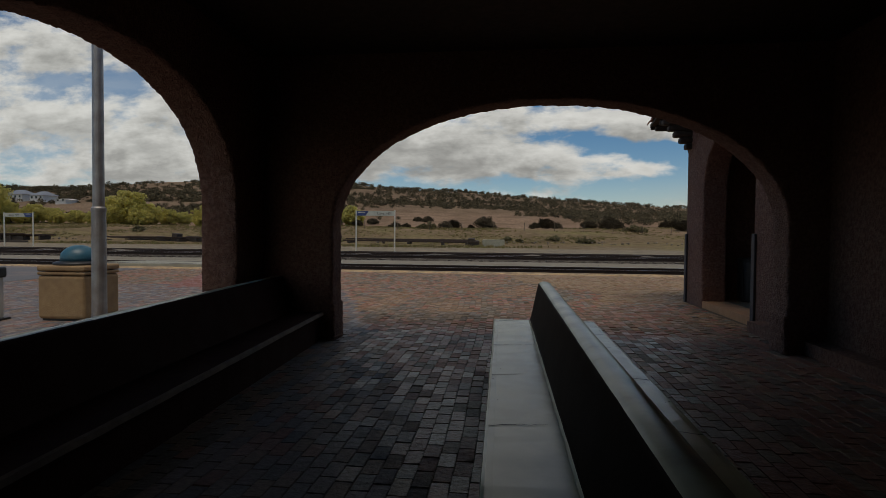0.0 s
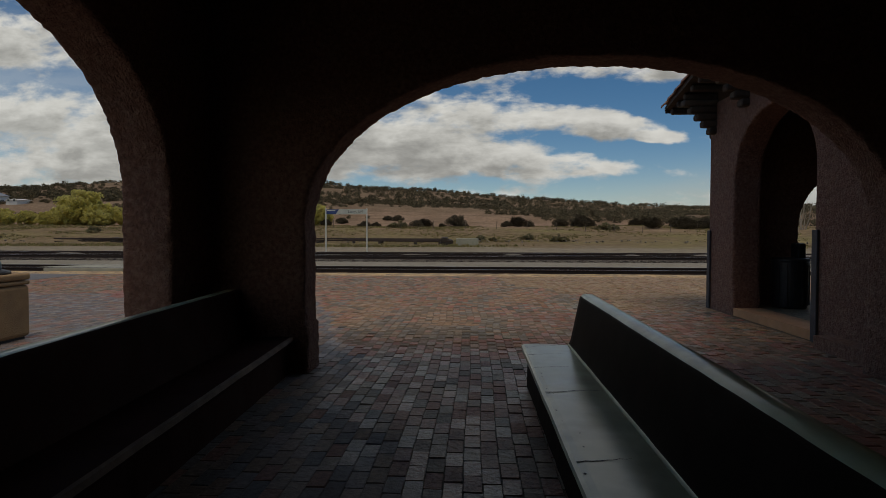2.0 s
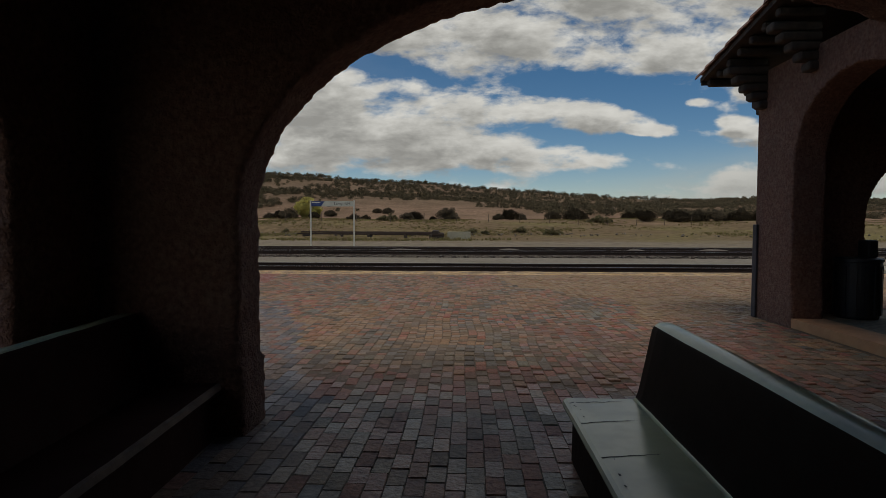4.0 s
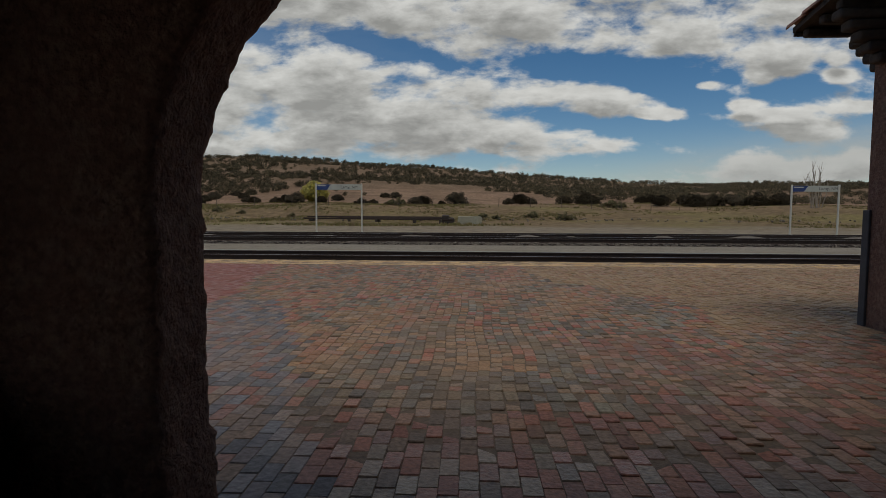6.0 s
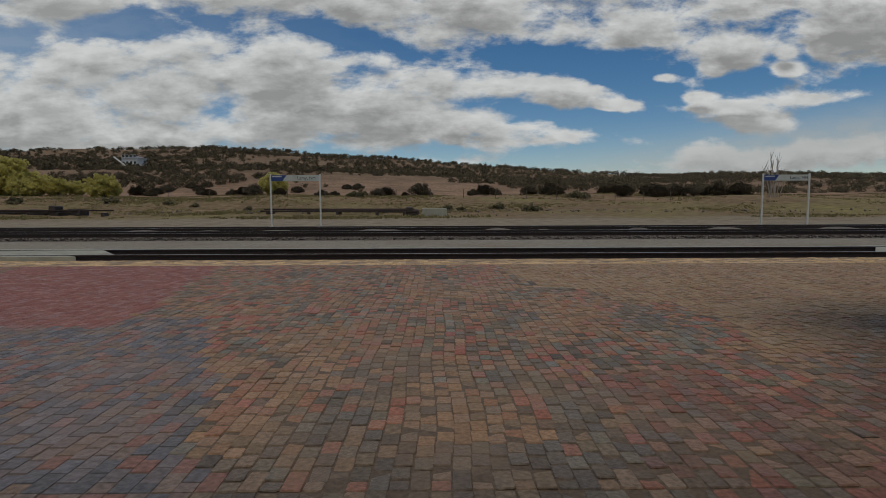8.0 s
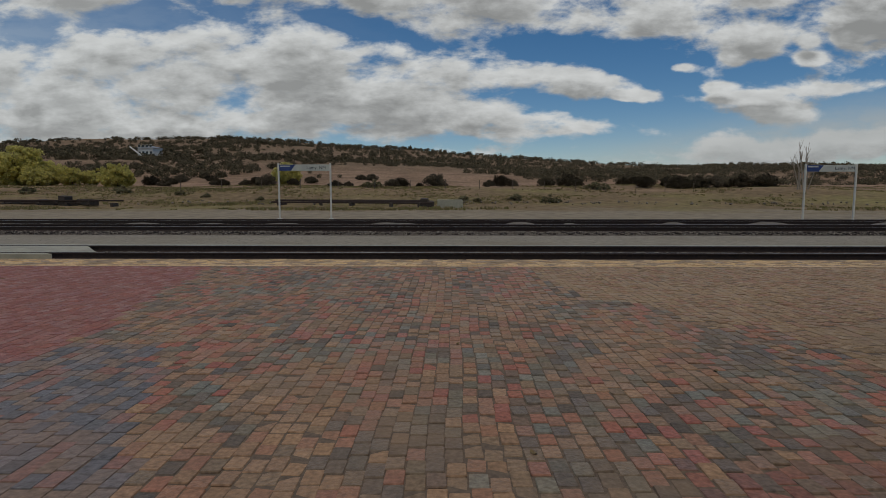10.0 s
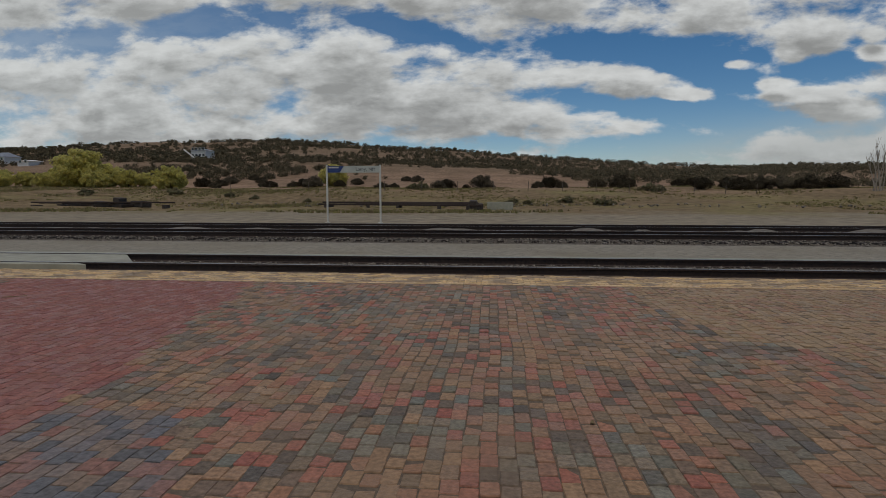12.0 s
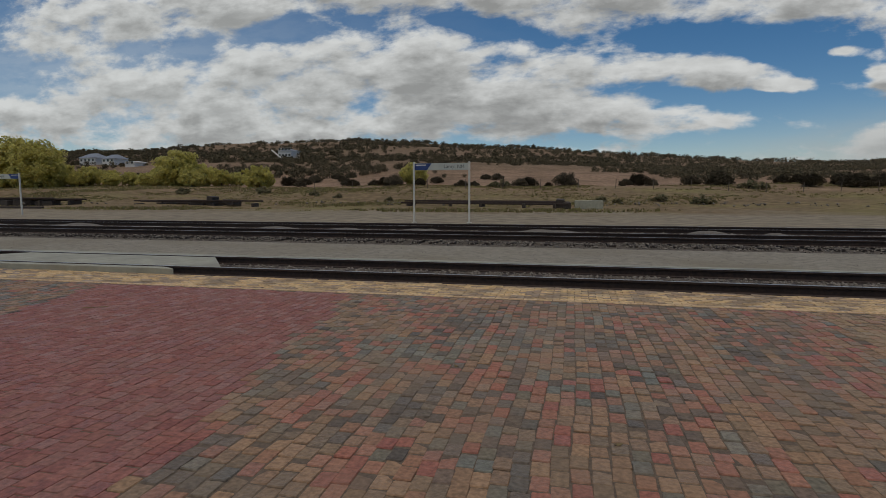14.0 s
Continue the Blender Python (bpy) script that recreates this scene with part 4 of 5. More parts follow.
rail_stack("long dark rails stacked low on timber blocks", -16.2, -1.0, 55.5, 0.78, 5, 6, ((-2.1, 0.7, 0.8), (-1.5, 0.6, 0.55)))
rail_stack("dark rails and timbers heaped in dry grass", -46.5, -31.0, 56.0, 0.72, 5, 6, ((-41.5, 1.0, 0.35), (-37.0, 0.7, 0.95), (-42.5, 0.8, 0.3), (-39.0, 1.5, 0.55), (-35.2, 1.6, 0.6)))
rail_stack("dark sleepers and rails stacked at the yard's edge", -80.0, -53.0, 57.0, 0.95, 8, 9, ((-66.0, 3.5, 0.85), (-59.5, 2.5, 0.7), (-74.0, 4.0, 0.8), (-62.5, 2.0, 0.9), (-70.0, 3.0, 0.6)))
tagged(part("concrete_slab", boxm(-0.5, 1.9, 55.0, 56.2, -0.1, 0.72, bevel=0.04), CONCRETE), "pale broken concrete slab lying in grass", "slab")
tagged(part("fallen_timber", boxm(-55, -47, 46.0, 46.25, 0.0, 0.26, bevel=0.03), SLEEPER), "grey timber lying on gravel", "timber")


# ---- planting ----
def leaf_cards(v, f, rng, centre, radius, count, size, squash=0.8):
    """Small folded leaf clumps spread through a rough ball."""
    for _ in range(count):
        d = Vector((rng.gauss(0, 1), rng.gauss(0, 1), rng.gauss(0, 1))).normalized()
        r = radius * rng.uniform(0.35, 1.0) ** 0.6
        c = Vector(centre) + Vector((d.x * r, d.y * r, d.z * r * squash))
        a = Vector((rng.gauss(0, 1), rng.gauss(0, 1), rng.gauss(0, 1))).normalized()
        b = a.orthogonal().normalized()
        n = a.cross(b)
        s = size * rng.uniform(0.6, 1.4)
        k = len(v)
        v.extend([tuple(c - a * s * 0.8), tuple(c + b * s * 0.72 + n * s * 0.25), tuple(c + a * s * 0.8), tuple(c - b * s * 0.72 + n * s * 0.25)])
        f.append((k, k + 1, k + 2))
        f.append((k, k + 2, k + 3))


def shrub_meshes(name, seed, width, height, clumps, per, size, material):
    rng = random.Random(seed)
    v, f = [], []
    bm = bmesh.new()
    for _ in range(5):
        e = (rng.uniform(-0.25, 0.25) * width, rng.uniform(-0.25, 0.25) * width, height * 0.6)
        tube(bm, (e[0] * 0.15, e[1] * 0.15, -0.2), e, 0.035 * height, 0.012 * height, 5)
    for _ in range(clumps):
        a = rng.uniform(0, 2 * math.pi)
        rr = rng.uniform(0, 0.5) ** 0.7 * width * 0.8
        h = height * (0.16 + 0.62 * rng.random() * (1 - (rr / (0.62 * width)) ** 2))
        leaf_cards(v, f, rng, (rr * math.cos(a), rr * math.sin(a), h), 0.2 * min(width, height) * rng.uniform(0.7, 1.25), per, size)
    trunk = mesh_of(bm, "trunk")
    trunk.materials.append(BARK)
    return trunk, pydata("crown", v, f, material)


def place_shrub(name, meshes, x, y, s, rz, label, group):
    th = thing(name, label, "shrub" if name != "tree" else "tree", (x, y, land_height(x, y) - 0.05), rz, group)
    th.scale = (s * 0.80, s * 0.80, s * 0.74) if name == "juniper_bush" else (s, s, s * 0.95)
    for nm, me in zip(("trunk", "crown"), meshes):
        ob = new(nm, me)
        ob.parent = th
    return th


JUNIPERS = [shrub_meshes("juniper", k, 3.4, 2.5, 60, 130, 0.085, JUNIPER) for k in range(4)]
SAGES = [shrub_meshes("sage", 20 + k, 1.4, 0.9, 18, 40, 0.10, SAGE) for k in range(2)]
rng = random.Random(11)


def bearing(px_14, dist):
    """Ground place on the bearing of a column of the last view, at a distance ahead of the tracks."""
    ex, ey, yaw = -0.62, 4.12, radians(12.9)
    a = math.atan((px_14 - 784) / 1005) - yaw
    return ex + dist * math.tan(a), ey + dist


for px_, d, s in ((818, 92, 0.9), (840, 100, 0.7), (920, 88, 1.0), (935, 90, 1.15), (1000, 92, 1.55), (1010, 96, 0.9), (970, 97, 0.6), (1105, 90, 0.8), (1128, 91, 1.35), (1150, 95, 0.9),
                  (1220, 92, 1.35), (1268, 91, 1.9), (1280, 97, 1.3), (1430, 91, 1.7), (1405, 100, 1.3), (1380, 110, 1.4), (1480, 96, 1.5), (1510, 91, 1.9), (1550, 93, 1.8), (1600, 92, 1.9), (1660, 90, 2.0), (1720, 88, 1.9),
                  (545, 118, 1.1), (560, 122, 1.3), (612, 120, 1.0), (600, 130, 1.1), (628, 105, 1.0), (615, 108, 0.8), (625, 140, 1.1), (682, 98, 1.1), (700, 96, 1.4), (665, 104, 0.9), (745, 96, 0.9), (515, 108, 1.5), (535, 104, 0.9), (775, 112, 1.0), (860, 130, 0.9), (880, 125, 1.1)):
    x, y = bearing(px_, d)
    place_shrub("juniper_bush", JUNIPERS[rng.randrange(4)], x, y, s * (0.72 if px_ > 1190 else 0.9), rng.uniform(0, 360), "dark green rounded juniper bush on dry slope", "junipers")
for px_, d, s in ((873, 80, 1.2), (890, 79, 1.5), (1320, 84, 1.8), (1345, 83, 1.4), (1165, 63, 1.2), (1240, 60, 1.3), (1255, 60, 0.9), (1060, 62, 1.0), (1090, 60, 0.8), (600, 66, 0.8), (560, 68, 0.9), (470, 72, 1.4), (330, 72, 1.5), (690, 64, 0.8)):
    x, y = bearing(px_, d)
    place_shrub("sage_bush", SAGES[rng.randrange(2)], x, y, s, rng.uniform(0, 360), "olive brown sagebrush clump in dry grass", "sagebrush")


def tree_meshes(seed, height, width, clumps, per, size, material, trunk_mat=BARK):
    rng = random.Random(seed)
    bm = bmesh.new()
    v, f = [], []
    tips = []

    def grow(a, d, ln, r, depth):
        b = a + d * ln
        tube(bm, a, b, r, r * 0.65, 6)
        if depth == 0:
            tips.append(b)
            return
        for _ in range(3):
            nd = (d + Vector((rng.uniform(-1, 1), rng.uniform(-1, 1), rng.uniform(-0.1, 0.7))) * 0.75).normalized()
            grow(b, nd, ln * rng.uniform(0.6, 0.85), r * 0.6, depth - 1)

    for _ in range(3):
        d = Vector((rng.uniform(-0.5, 0.5), rng.uniform(-0.5, 0.5), 1)).normalized()
        grow(Vector((rng.uniform(-0.4, 0.4), rng.uniform(-0.4, 0.4), -0.3)), d, height * 0.24, height * 0.022, 3)
    top = max(t.z for t in tips)
    wide = max(math.hypot(t.x, t.y) for t in tips)
    for vert in bm.verts:
        vert.co.z *= height * 0.9 / top
        vert.co.x *= width * 0.42 / wide
        vert.co.y *= width * 0.42 / wide
    spots = [Vector((t.x * width * 0.42 / wide, t.y * width * 0.42 / wide, t.z * height * 0.9 / top)) for t in tips]
    for k in range(clumps):
        t = spots[k % len(spots)]
        c = t + Vector((rng.gauss(0, 0.05) * width, rng.gauss(0, 0.05) * width, -abs(rng.gauss(0, 0.16)) * height))
        if k % 3:
            q = Vector((rng.gauss(0, 1), rng.gauss(0, 1), rng.gauss(0, 1))).normalized() * rng.uniform(0.55, 1.0)
            lump = 1 + 0.28 * noise.noise(q * 2.2 + Vector((seed, 0, 0)))
            c = Vector((q.x * width * 0.44 * lump, q.y * width * 0.44 * lump, height * (0.44 + 0.46 * q.z * lump)))
        c.z = max(c.z, 0.06 * height)
        leaf_cards(v, f, rng, c, 0.085 * height * rng.uniform(0.6, 1.3), per, size, 1.1)
    trunk = mesh_of(bm, "trunk")
    trunk.materials.append(trunk_mat)
    return (trunk, pydata("crown", v, f, material)) if clumps else (trunk,)


WILLOWS = [tree_meshes(50, 7.5, 9.0, 300, 46, 0.22, WILLOW), tree_meshes(51, 6.0, 8.5, 280, 46, 0.21, WILLOW), tree_meshes(52, 9.5, 9.5, 340, 46, 0.24, WILLOW)]
for px_, d, s, k in ((462, 92, 0.78, 1), (322, 96, 1.05, 0), (360, 99, 0.85, 1), (290, 100, 0.7, 1), (395, 98, 0.6, 1), (240, 100, 0.55, 1), (170, 98, 0.75, 1), (130, 104, 0.6, 1), (85, 92, 1.1, 2), (35, 94, 1.2, 2), (60, 90, 0.8, 0), (10, 96, 0.9, 0), (-40, 98, 0.9, 2), (-90, 100, 0.8, 0), (-150, 100, 0.8, 1), (205, 106, 0.6, 1), (735, 100, 0.62, 0), (425, 100, 0.5, 1), (265, 95, 0.5, 1), (205, 96, 0.5, 1), (145, 95, 0.55, 1), (110, 97, 0.8, 0), (345, 94, 0.6, 1)):
    x, y = bearing(px_, d)
    place_shrub("tree", WILLOWS[k], x, y, s, rng.uniform(0, 360), "yellow-green willow tree in spring leaf", "willows")

# bare pale stems
bare = thing("bare_tree", "leafless pale multi-stemmed tree by the yard", "tree", (48.7, 80.0, land_height(48.7, 80.0)))
bm = bmesh.new()
r_ = random.Random(5)
for k in range(9):
    a = Vector((r_.uniform(-0.8, 0.8), r_.uniform(-0.6, 0.6), -0.2))
    top = a + Vector((r_.uniform(-1.3, 1.3), r_.uniform(-1, 1), r_.uniform(4.0, 6.8)))
    mid = a.lerp(top, 0.5) + Vector((r_.uniform(-0.3, 0.3), 0, 0))
    tube(bm, a, mid, 0.085, 0.055, 6)
    tube(bm, mid, top, 0.055, 0.018, 6)
    for q in range(4):
        s0 = mid.lerp(top, r_.uniform(0.1, 0.8))
        tube(bm, s0, s0 + Vector((r_.uniform(-0.5, 0.5), r_.uniform(-0.4, 0.4), r_.uniform(0.6, 1.6))), 0.03, 0.01, 4)
part("stems", bm, PALEBARK, bare)


def far_scrub():
    rng = random.Random(77)
    v, f = [], []
    made = 0
    while made < 7600:
        y = 126 + 320 * rng.random() ** 0.95
        x = rng.uniform(-1.15, 1.15) * y
        u = x / y
        dens = 0.42 + 0.75 * noise.noise((x * 0.016, y * 0.016, 9)) + 0.5 * noise.noise((x * 0.05, y * 0.05, 19)) + (0.30 if y > 215 else -0.22) + (0.30 if u > 0.12 else -0.06)
        if rng.random() > dens:
            continue
        made += 1
        s = rng.uniform(1.0, 2.6) * (1.0 if y < 230 else 1.3)
        z = land_height(x, y)
        lumps, per, size = (6, 24, 0.105) if y < 230 else (4, 15, 0.15)
        for _ in range(lumps):
            leaf_cards(v, f, rng, (x + rng.uniform(-0.42, 0.42) * s, y + rng.uniform(-0.42, 0.42) * s, z + s * rng.uniform(0.2, 0.55)), s * 0.46, per, s * size, 0.85)
    tagged(new("far_scrub", pydata("far_scrub", v, f, FARLEAF)), "dark juniper scrub covering the distant hills", "scrub", kind="stuff")


far_scrub()


def grass():
    rng = random.Random(31)
    v, f = [], []
    made = 0
    while made < 15000:
        y = 44 + 60 * rng.random()
        x = rng.uniform(-1.15, 1.05) * (y + 4)
        d = noise.noise((x * 0.07, y * 0.12, 5)) + 0.012 * (y - 52) - 0.3 * smooth01((x + 4) / 14)
        if rng.random() > 0.1 + 1.4 * d:
            continue
        made += 1
        z = land_height(x, y)
        h = rng.uniform(0.04, 0.18) + 0.22 * max(0.0, noise.noise((x * 0.11, y * 0.2, 8)))
        for _ in range(4):
            a = rng.uniform(0, math.pi)
            w = rng.uniform(0.06, 0.16)
            k = len(v)
            ox, oy = rng.uniform(-0.25, 0.25), rng.uniform(-0.2, 0.2)
            v.extend([(x + ox - w * math.cos(a), y + oy - w * math.sin(a), z - 0.03), (x + ox + w * math.cos(a), y + oy + w * math.sin(a), z - 0.03), (x + ox + rng.uniform(-0.2, 0.2), y + oy, z + h)])
            f.append((k, k + 1, k + 2))
    tagged(new("dry_grass", pydata("dry_grass", v, f, DRYGRASS)), "patchy dry grass tufts in the yard and slope", "grass", kind="stuff")


grass()

for k in range(16):
    x, y = bearing(560 + 66 * k, 78 + 1.2 * math.sin(k))
    z = land_height(x, y)
    tagged(part("fence_post", tube(bmesh.new(), (x, y, z - 0.1), (x + 0.05, y, z + 1.25), 0.05, 0.045, 6), BARK), "weathered thin timber fence post in field", "post", "fence posts")


# ---- far houses ----
def house(px_, d, w, dp, h, roof_h, label, roof_mat, wins=4, storeys=1):
    x, y = bearing(px_, d)
    z = land_height(x, y)
    th = thing("house", label, "house", (x, y, z), -12)
    part("wall", boxm(-w / 2, w / 2, -dp / 2, dp / 2, -3, h), HOUSEWALL, th)
    bm = bmesh.new()
    o = 0.5
    a = [bm.verts.new(p) for p in ((-w / 2 - o, -dp / 2 - o, h + 0.02), (w / 2 + o, -dp / 2 - o, h + 0.02), (w / 2 + o, dp / 2 + o, h + 0.02), (-w / 2 - o, dp / 2 + o, h + 0.02))]
    b = [bm.verts.new((-w / 4, 0, h + roof_h)), bm.verts.new((w / 4, 0, h + roof_h))]
    for q in ((a[0], a[1], b[1], b[0]), (a[2], a[3], b[0], b[1]), (a[1], a[2], b[1]), (a[3], a[0], b[0]), (a[3], a[2], a[1], a[0])):
        bm.faces.new(q)
    part("roof", bm, roof_mat, th)
    for s in range(storeys):
        for k in range(wins):
            cx = -w / 2 + w * (k + 0.5) / wins
            wz = 1.0 + 2.8 * s
            wd = part("window", boxm(cx - 0.65, cx + 0.65, -dp / 2 - 0.06, -dp / 2 - 0.004, wz, wz + 1.2), POSTWHITE, th)
            part("pane", boxm(cx - 0.55, cx + 0.55, -dp / 2 - 0.08, -dp / 2 - 0.063, wz + 0.1, wz + 1.1), GLASSDARK, wd)
    return th


house(178, 225, 11, 7, 2.6, 2.2, "pale house with blue-grey roof on the hillside", ROOFBLUE, 4)
house(214, 222, 8, 7, 2.4, 2.0, "pale house wing with blue-grey roof", ROOFBLUE, 3)
house(250, 215, 6, 6, 1.7, 0.5, "low pale outbuilding with a white roof", HOUSEWALL, 2)
house(517, 245, 7.5, 6, 3.6, 0.9, "two-storey pale house on the hill", ROOFBLUE, 4, 2)

x, y = bearing(496, 236)
z = land_height(x, y)
tagged(part("leaning_beam", tube(bmesh.new(), (x - 2.6, y, z + 5.2), (x + 2.6, y, z + 1.2), 0.3, 0.3, 6), HOUSEWALL), "pale slanted beam beside the hillside house", "beam")

# ---- paving, piece by piece ----
PITCH_X, PITCH_Y, SHORT_Y = 0.108, 0.214, 0.160
slab("platform", -60, 60, -12, 13.3, -0.044, -0.005, JOINT, "dark dirt bed of the brick platform", "platform")


def brick_prism(cx, cy, lx, ly, rng, v, f, zoff=0.0, tight=0.0):
    """A worn paver: a low block with rounded corners and a rounded upper arris."""
    b = len(v)
    k = 1 - tight
    tx, ty = rng.gauss(0, 0.016) * k, rng.gauss(-0.02, 0.026) * k
    z = rng.uniform(-0.004, 0.004) * k + zoff
    rot = rng.gauss(0, 0.024) * k
    cut = rng.uniform(0.003, 0.011) * k
    for hx, hy, h, c in ((lx / 2, ly / 2, -0.03, cut), (lx / 2, ly / 2, -0.007, cut), (lx / 2 - 0.004 + 0.002 * tight, ly / 2 - 0.005 + 0.003 * tight, 0.0, cut * 0.8)):
        for x, y in ((-hx + c, -hy), (hx - c, -hy), (hx, -hy + c), (hx, hy - c), (hx - c, hy), (-hx + c, hy), (-hx, hy - c), (-hx, -hy + c)):
            v.append((cx + x - rot * y, cy + y + rot * x, z + h + tx * x + ty * y))
    for lvl in (0, 8):
        for j in range(8):
            f.append((b + lvl + j, b + lvl + (j + 1) % 8, b + lvl + 8 + (j + 1) % 8, b + lvl + 8 + j))
    f.append(tuple(range(b + 16, b + 24)))


def zone(x, y):
    w = 0.5 * noise.noise((x * 0.9, y * 0.9, 4.0)) + 0.3 * noise.noise((x * 3, y * 3, 6.0))
    if y > 5.9 + 0.5 * w and -8.4 + 0.33 * (12.3 - y) < x < -3.9 + 0.17 * (12.3 - y) + 0.4 * w:
        return "red"
    if x < -0.95 - 0.35 * (y - 3.9) + 0.6 * w and y < 6.4:
        return "blue"
    if x > 2.5 + w and y > 8.6 - (x - 2.8) * 0.95 + 1.6 * w:
        return "dusty"
    if x > 4.3 + 0.5 * w and y > 4.6 + w:
        return "dusty"
    if 2.2 + w < x < 5.2 and 1.3 < y + w < 3.9 or 0.9 < y < 1.6 and x > -1:
        return "rosy" if w > -0.25 else "mix"
    if y < 0.9 and x > -1.0:
        return "worn"
    return ""


def spot(x, y, cx, cy, wx, wy):
    return math.exp(-((x - cx) / wx) ** 2 - ((y - cy) / wy) ** 2)


def blend(x, y, rng):
    """Which kind of brick the layers had at hand round one spot."""
    w = 0.8 * noise.noise((x * 1.3, y * 0.8, 11.0)) + 0.6 * noise.noise((x * 3.1, y * 2.0, 17.0)) + rng.uniform(-0.16, 0.16)
    tans = w + 0.75 * spot(x, y, 0.05, 4.2, 0.65, 1.4) + 0.5 * spot(x, y, -2.3, 7.0, 0.7, 1.2) + 0.6 * spot(x, y, 1.0, 8.0, 0.6, 0.6) + 0.35 * spot(x, y, 2.2, 6.6, 1.2, 1.6) + 0.4 * spot(x, y, 2.6, 8.2, 1.0, 1.0)
    greys = -w + 0.58 * spot(x, y, 0.8, 1.9, 3.0, 1.1) + 0.45 * spot(x, y, 2.6, 3.0, 1.6, 1.0)
    teals = noise.noise((x * 1.1, y * 0.9, 31.0)) + 0.45 * spot(x, y, -0.9, 9.3, 0.8, 1.3) - 0.06 + rng.uniform(-0.15, 0.15)
    reds = noise.noise((x * 1.9, y * 1.2, 23.0)) - 0.08 + 0.22 * smooth01((y - 4.6) / 1.5) + rng.uniform(-0.25, 0.25)
    best = max((tans, "tan"), (greys, "grey"), (teals, "teal"), (reds, "ruddy"))
    return best[1] if best[0] > 0.24 else "mix"


def pave():
    rng = random.Random(42)
    sets = {"red": ([], []), "blue": ([], []), "mix": ([], []), "tan": ([], []), "ruddy": ([], []), "grey": ([], []), "teal": ([], []), "worn": ([], []), "rosy": ([], []), "dusty": ([], [])}
    singles = []
    cols = int(26.0 / PITCH_X)
    for c in range(cols):
        x = -11.0 + c * PITCH_X
        y = -8.0 + (PITCH_Y / 2 if c % 2 else 0) + rng.uniform(-0.035, 0.035)
        course = 0
        while y < 12.12:
            x_in = x + 0.010 * math.sin(y * 1.7 + 2 * math.sin(x)) + 0.05 * noise.noise((x * 0.7, y * 0.8, 3.0)) * smooth01((y - 1.2) / 2) + rng.uniform(-0.005, 0.005) * (1.0 if y > 1.6 else 0.4)
            long = PITCH_Y if y < 2.2 else SHORT_Y * rng.choice((0.92, 1.0, 1.0, 1.1))
            if y > 1.62 and course < 3:
                # two level courses of whole bricks, then a half brick in every other row
                if course == 0:
                    y = 1.70
                course += 1
                long = PITCH_Y
                if course == 3:
                    long = PITCH_Y * (0.5 if c % 2 else 1.0)
                    y -= (PITCH_Y - long) / 2
            inside = x > 5.95 and y < 4.95
            near_wall = (-1.45 < x < -0.01 and -0.46 < y < 0.02) or (-1.45 < x < -0.93 and not -5.1 < y < -1.2 and y < 0.02) or (5.5 < x and -0.46 < y < 0.02)
            behind = x < -1.4 and y < -4.0
            if not inside and not near_wall and not behind:
                tight = 0.6 if zone(x, y) in ("red", "blue") else 0.0 if y > 2.7 else -0.4 if y > 0.7 else 0.5
                lx, ly = PITCH_X - 0.0005 - rng.random() * 0.0035 * (1 - 0.5 * tight), long - (0.003 if y > 0.9 else 0.002) - rng.random() * (0.007 if y > 0.9 else 0.004) * (1 - 0.5 * tight)
                if 0.0 < x < 1.8 and 2.25 < y < 4.85 and course >= 3 and y > 2.3:
                    singles.append((x_in, y, blend(x, y, rng)))
                else:
                    brick_prism(x_in, y, lx, ly, rng, *sets[zone(x, y) or blend(x, y, rng)], 0.0, tight)
            y += (long + (SHORT_Y if course >= 3 else PITCH_Y)) / 2
            if course == 3:
                course = 4
    for zn, m, lab in (("red", BRICK_RED, "dull red brick pavers laid in running bond"), ("blue", BRICK_BLUE, "bluish brown worn brick pavers"), ("mix", BLEND["mixisland"], "mixed red, tan and grey worn brick pavers"), ("tan", BLEND["tanisland"], "mostly tan worn brick pavers"), ("ruddy", BLEND["ruddyisland"], "mostly reddish worn brick pavers"), ("grey", BLEND["greyisland"], "mostly dark grey-brown worn brick pavers"), ("teal", BLEND["tealisland"], "mostly grey-green worn brick pavers"), ("worn", BRICK_WORN, "foot-polished dark brick pavers under the arcade"), ("rosy", BRICK_ROSY, "dark rosy worn brick pavers"), ("dusty", BRICK_DUSTY, "brick pavers under a film of tan dust")):
        tagged(new("brick_paving", pydata("brick_paving", *sets[zn], m)), lab, "paving", kind="stuff")
    # the yellow warning strip
    strip = []
    v, f = [], []
    ev, ef = [], []
    y = 12.20
    row = 0
    while y < 13.28:
        x = -22 + (0.1 if row % 2 else 0)
        while x < 26:
            if row == 0:
                brick_prism(x, y, 0.197, 0.097, rng, ev, ef, 0.005, 0.6)
            elif -1.5 < x < 3.9:
                strip.append((x, y))
            else:
                brick_prism(x, y, 0.195, 0.095, rng, v, f, 0.004)
            x += 0.204
        y += 0.104
        row += 1
    tagged(new("warning_strip", pydata("warning_strip", v, f, BRICK_YELLOW)), "worn yellow brick warning strip along the platform edge", "paving", kind="stuff")
    tagged(new("strip_border", pydata("strip_border", ev, ef, STRIP_EDGE)), "clean pale yellow border course of the warning strip", "paving", kind="stuff")
    walk_area = thing("pavement", "worn brick pavers of the platform", "paving", kind="structure")
    shapes = []
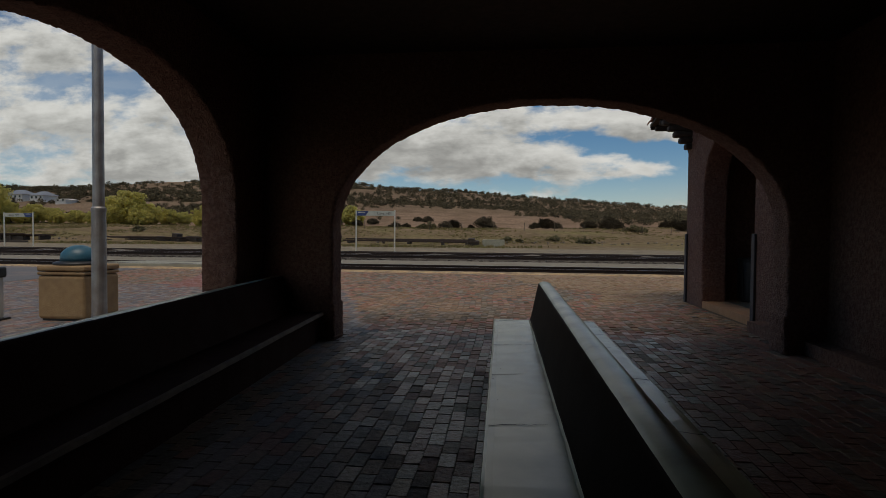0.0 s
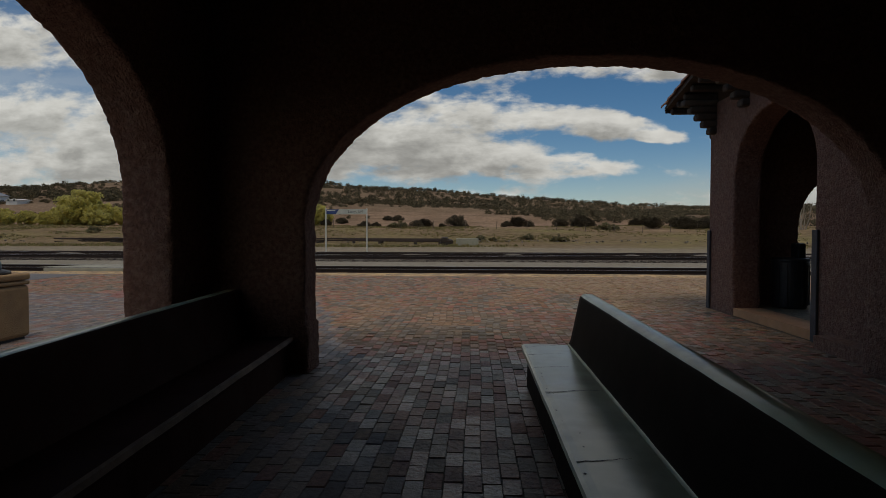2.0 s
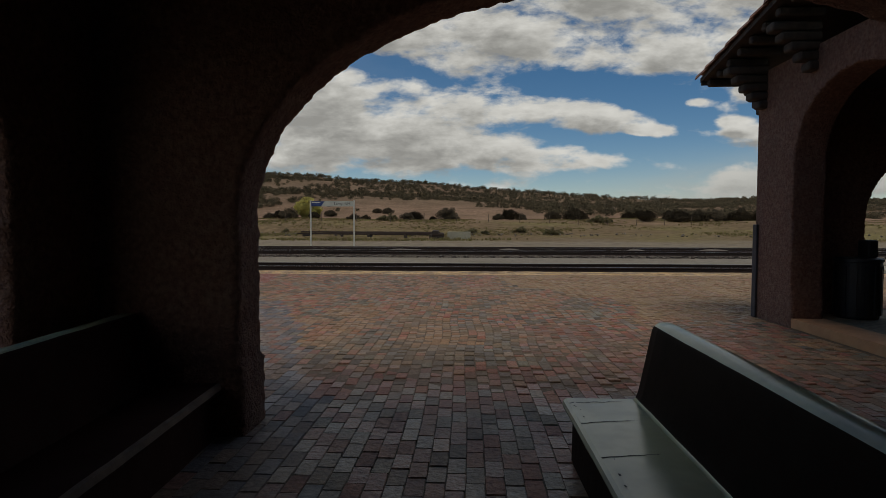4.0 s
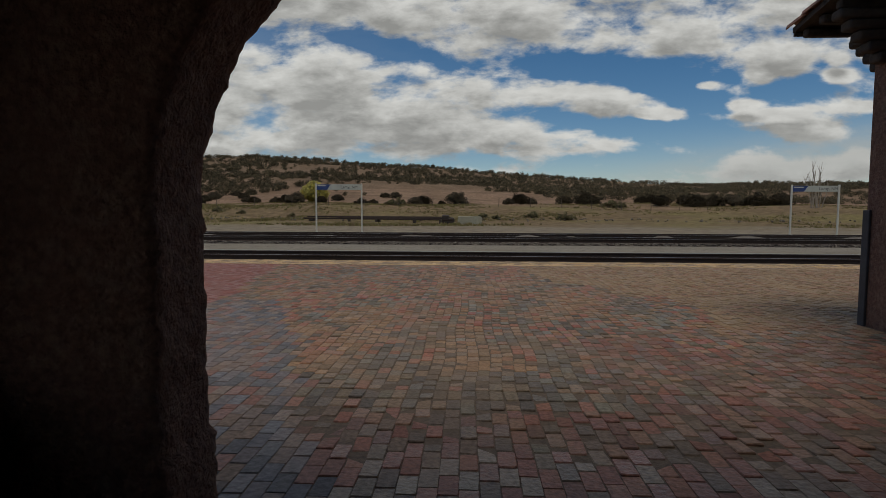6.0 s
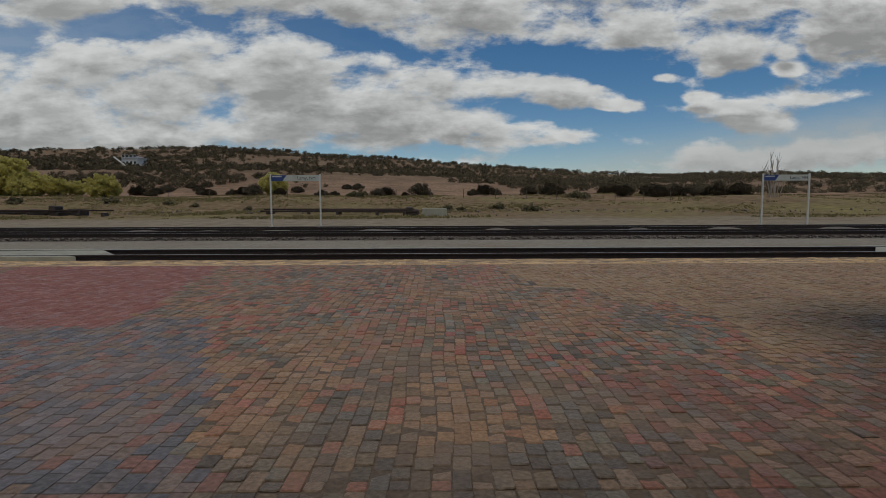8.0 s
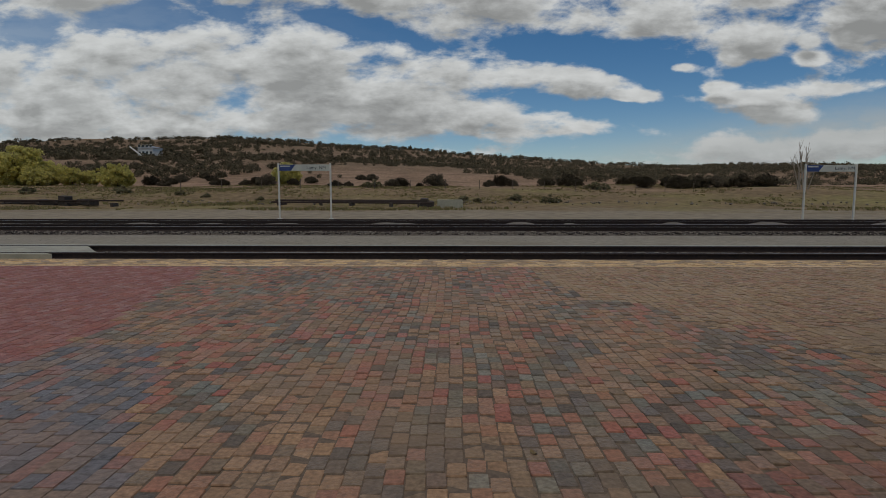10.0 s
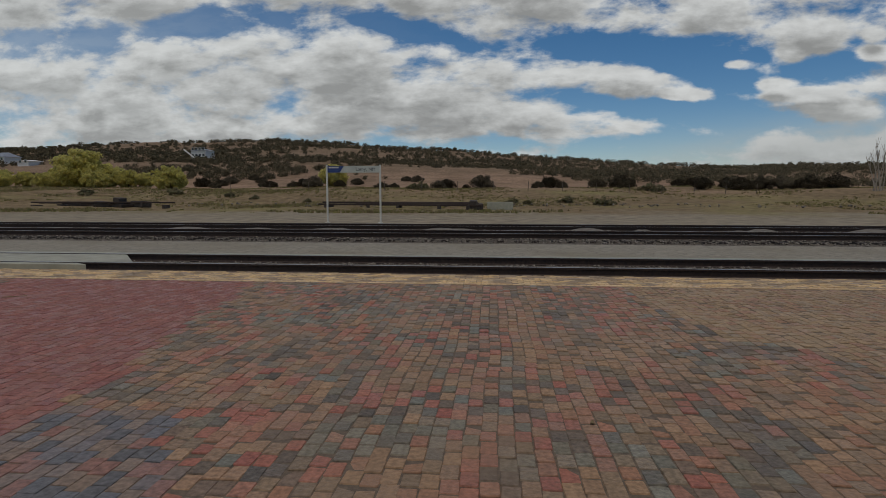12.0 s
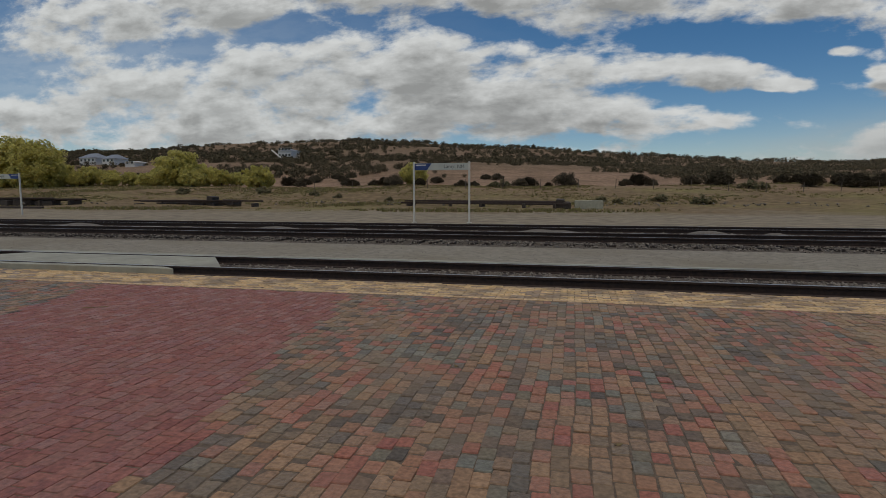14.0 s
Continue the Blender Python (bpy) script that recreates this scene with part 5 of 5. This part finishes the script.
    for k in range(8):
        v, f = [], []
        brick_prism(0, 0, 0.195, 0.095, rng, v, f, 0.004)
        shapes.append(pydata("brick", v, f, STRIP_PART))
    edge = thing("warning_strip", "worn yellow brick warning strip at the platform edge", "paving", kind="structure")
    for x, y in strip:
        ob = new("brick", shapes[rng.randrange(8)])
        ob.parent = edge
        ob.location = (x, y, 0)
    shapes = {}
    for zn in ("mix", "tan", "ruddy", "grey", "teal"):
        shapes[zn] = []
        for k in range(6):
            v, f = [], []
            brick_prism(0, 0, PITCH_X - 0.0015, SHORT_Y - 0.006, rng, v, f)
            shapes[zn].append(pydata("brick", v, f, BLEND[zn + "object"]))
    for x, y, zn in singles:
        ob = new("brick", shapes[zn][rng.randrange(6)])
        ob.parent = walk_area
        ob.location = (x, y, 0)


pave()
slab("far_paving_west", -60, -11.1, -12, 13.29, -0.016, 0.0, BRICK_BLUE, "brick platform further along the track", "platform")
slab("far_paving_east", 15.1, 60, -12, 13.29, -0.016, 0.0, BRICK_DUSTY, "brick platform further along the track", "platform")


# ---- litter on the paving ----
for x, y, rz in ((-0.33, 7.58, 20), (0.9, 6.4, 80), (-1.6, 8.9, 140), (2.1, 9.4, 200), (1.3, 4.1, 300), (3.0, 5.6, 50)):
    bm = bmesh.new()
    ring = [bm.verts.new((0.028 * math.cos(a), 0.015 * math.sin(a), 0.006 + 0.006 * math.cos(2 * a))) for a in [math.pi * k / 5 for k in range(10)]]
    bm.faces.new(ring)
    r = bmesh.ops.extrude_face_region(bm, geom=list(bm.faces))
    bmesh.ops.translate(bm, vec=(0, 0, 0.0015), verts=[g for g in r["geom"] if isinstance(g, bmesh.types.BMVert)])
    leaf = tagged(part("dry_leaf", bm, DRYGRASS), "small dry yellow leaf lying on brick paving", "leaf", "fallen leaves")
    leaf.matrix_basis = pose(x, y, 0.002, 0, 0, rz)
straw = tagged(part("straw", tube(bmesh.new(), (-0.15, 0, 0.01), (0.15, 0.03, 0.012), 0.006, 0.004, 5), DRYGRASS), "pale dry stalk lying on red bricks", "stalk")
straw.matrix_basis = pose(-6.8, 10.35, 0.0, 0, 0, 25)
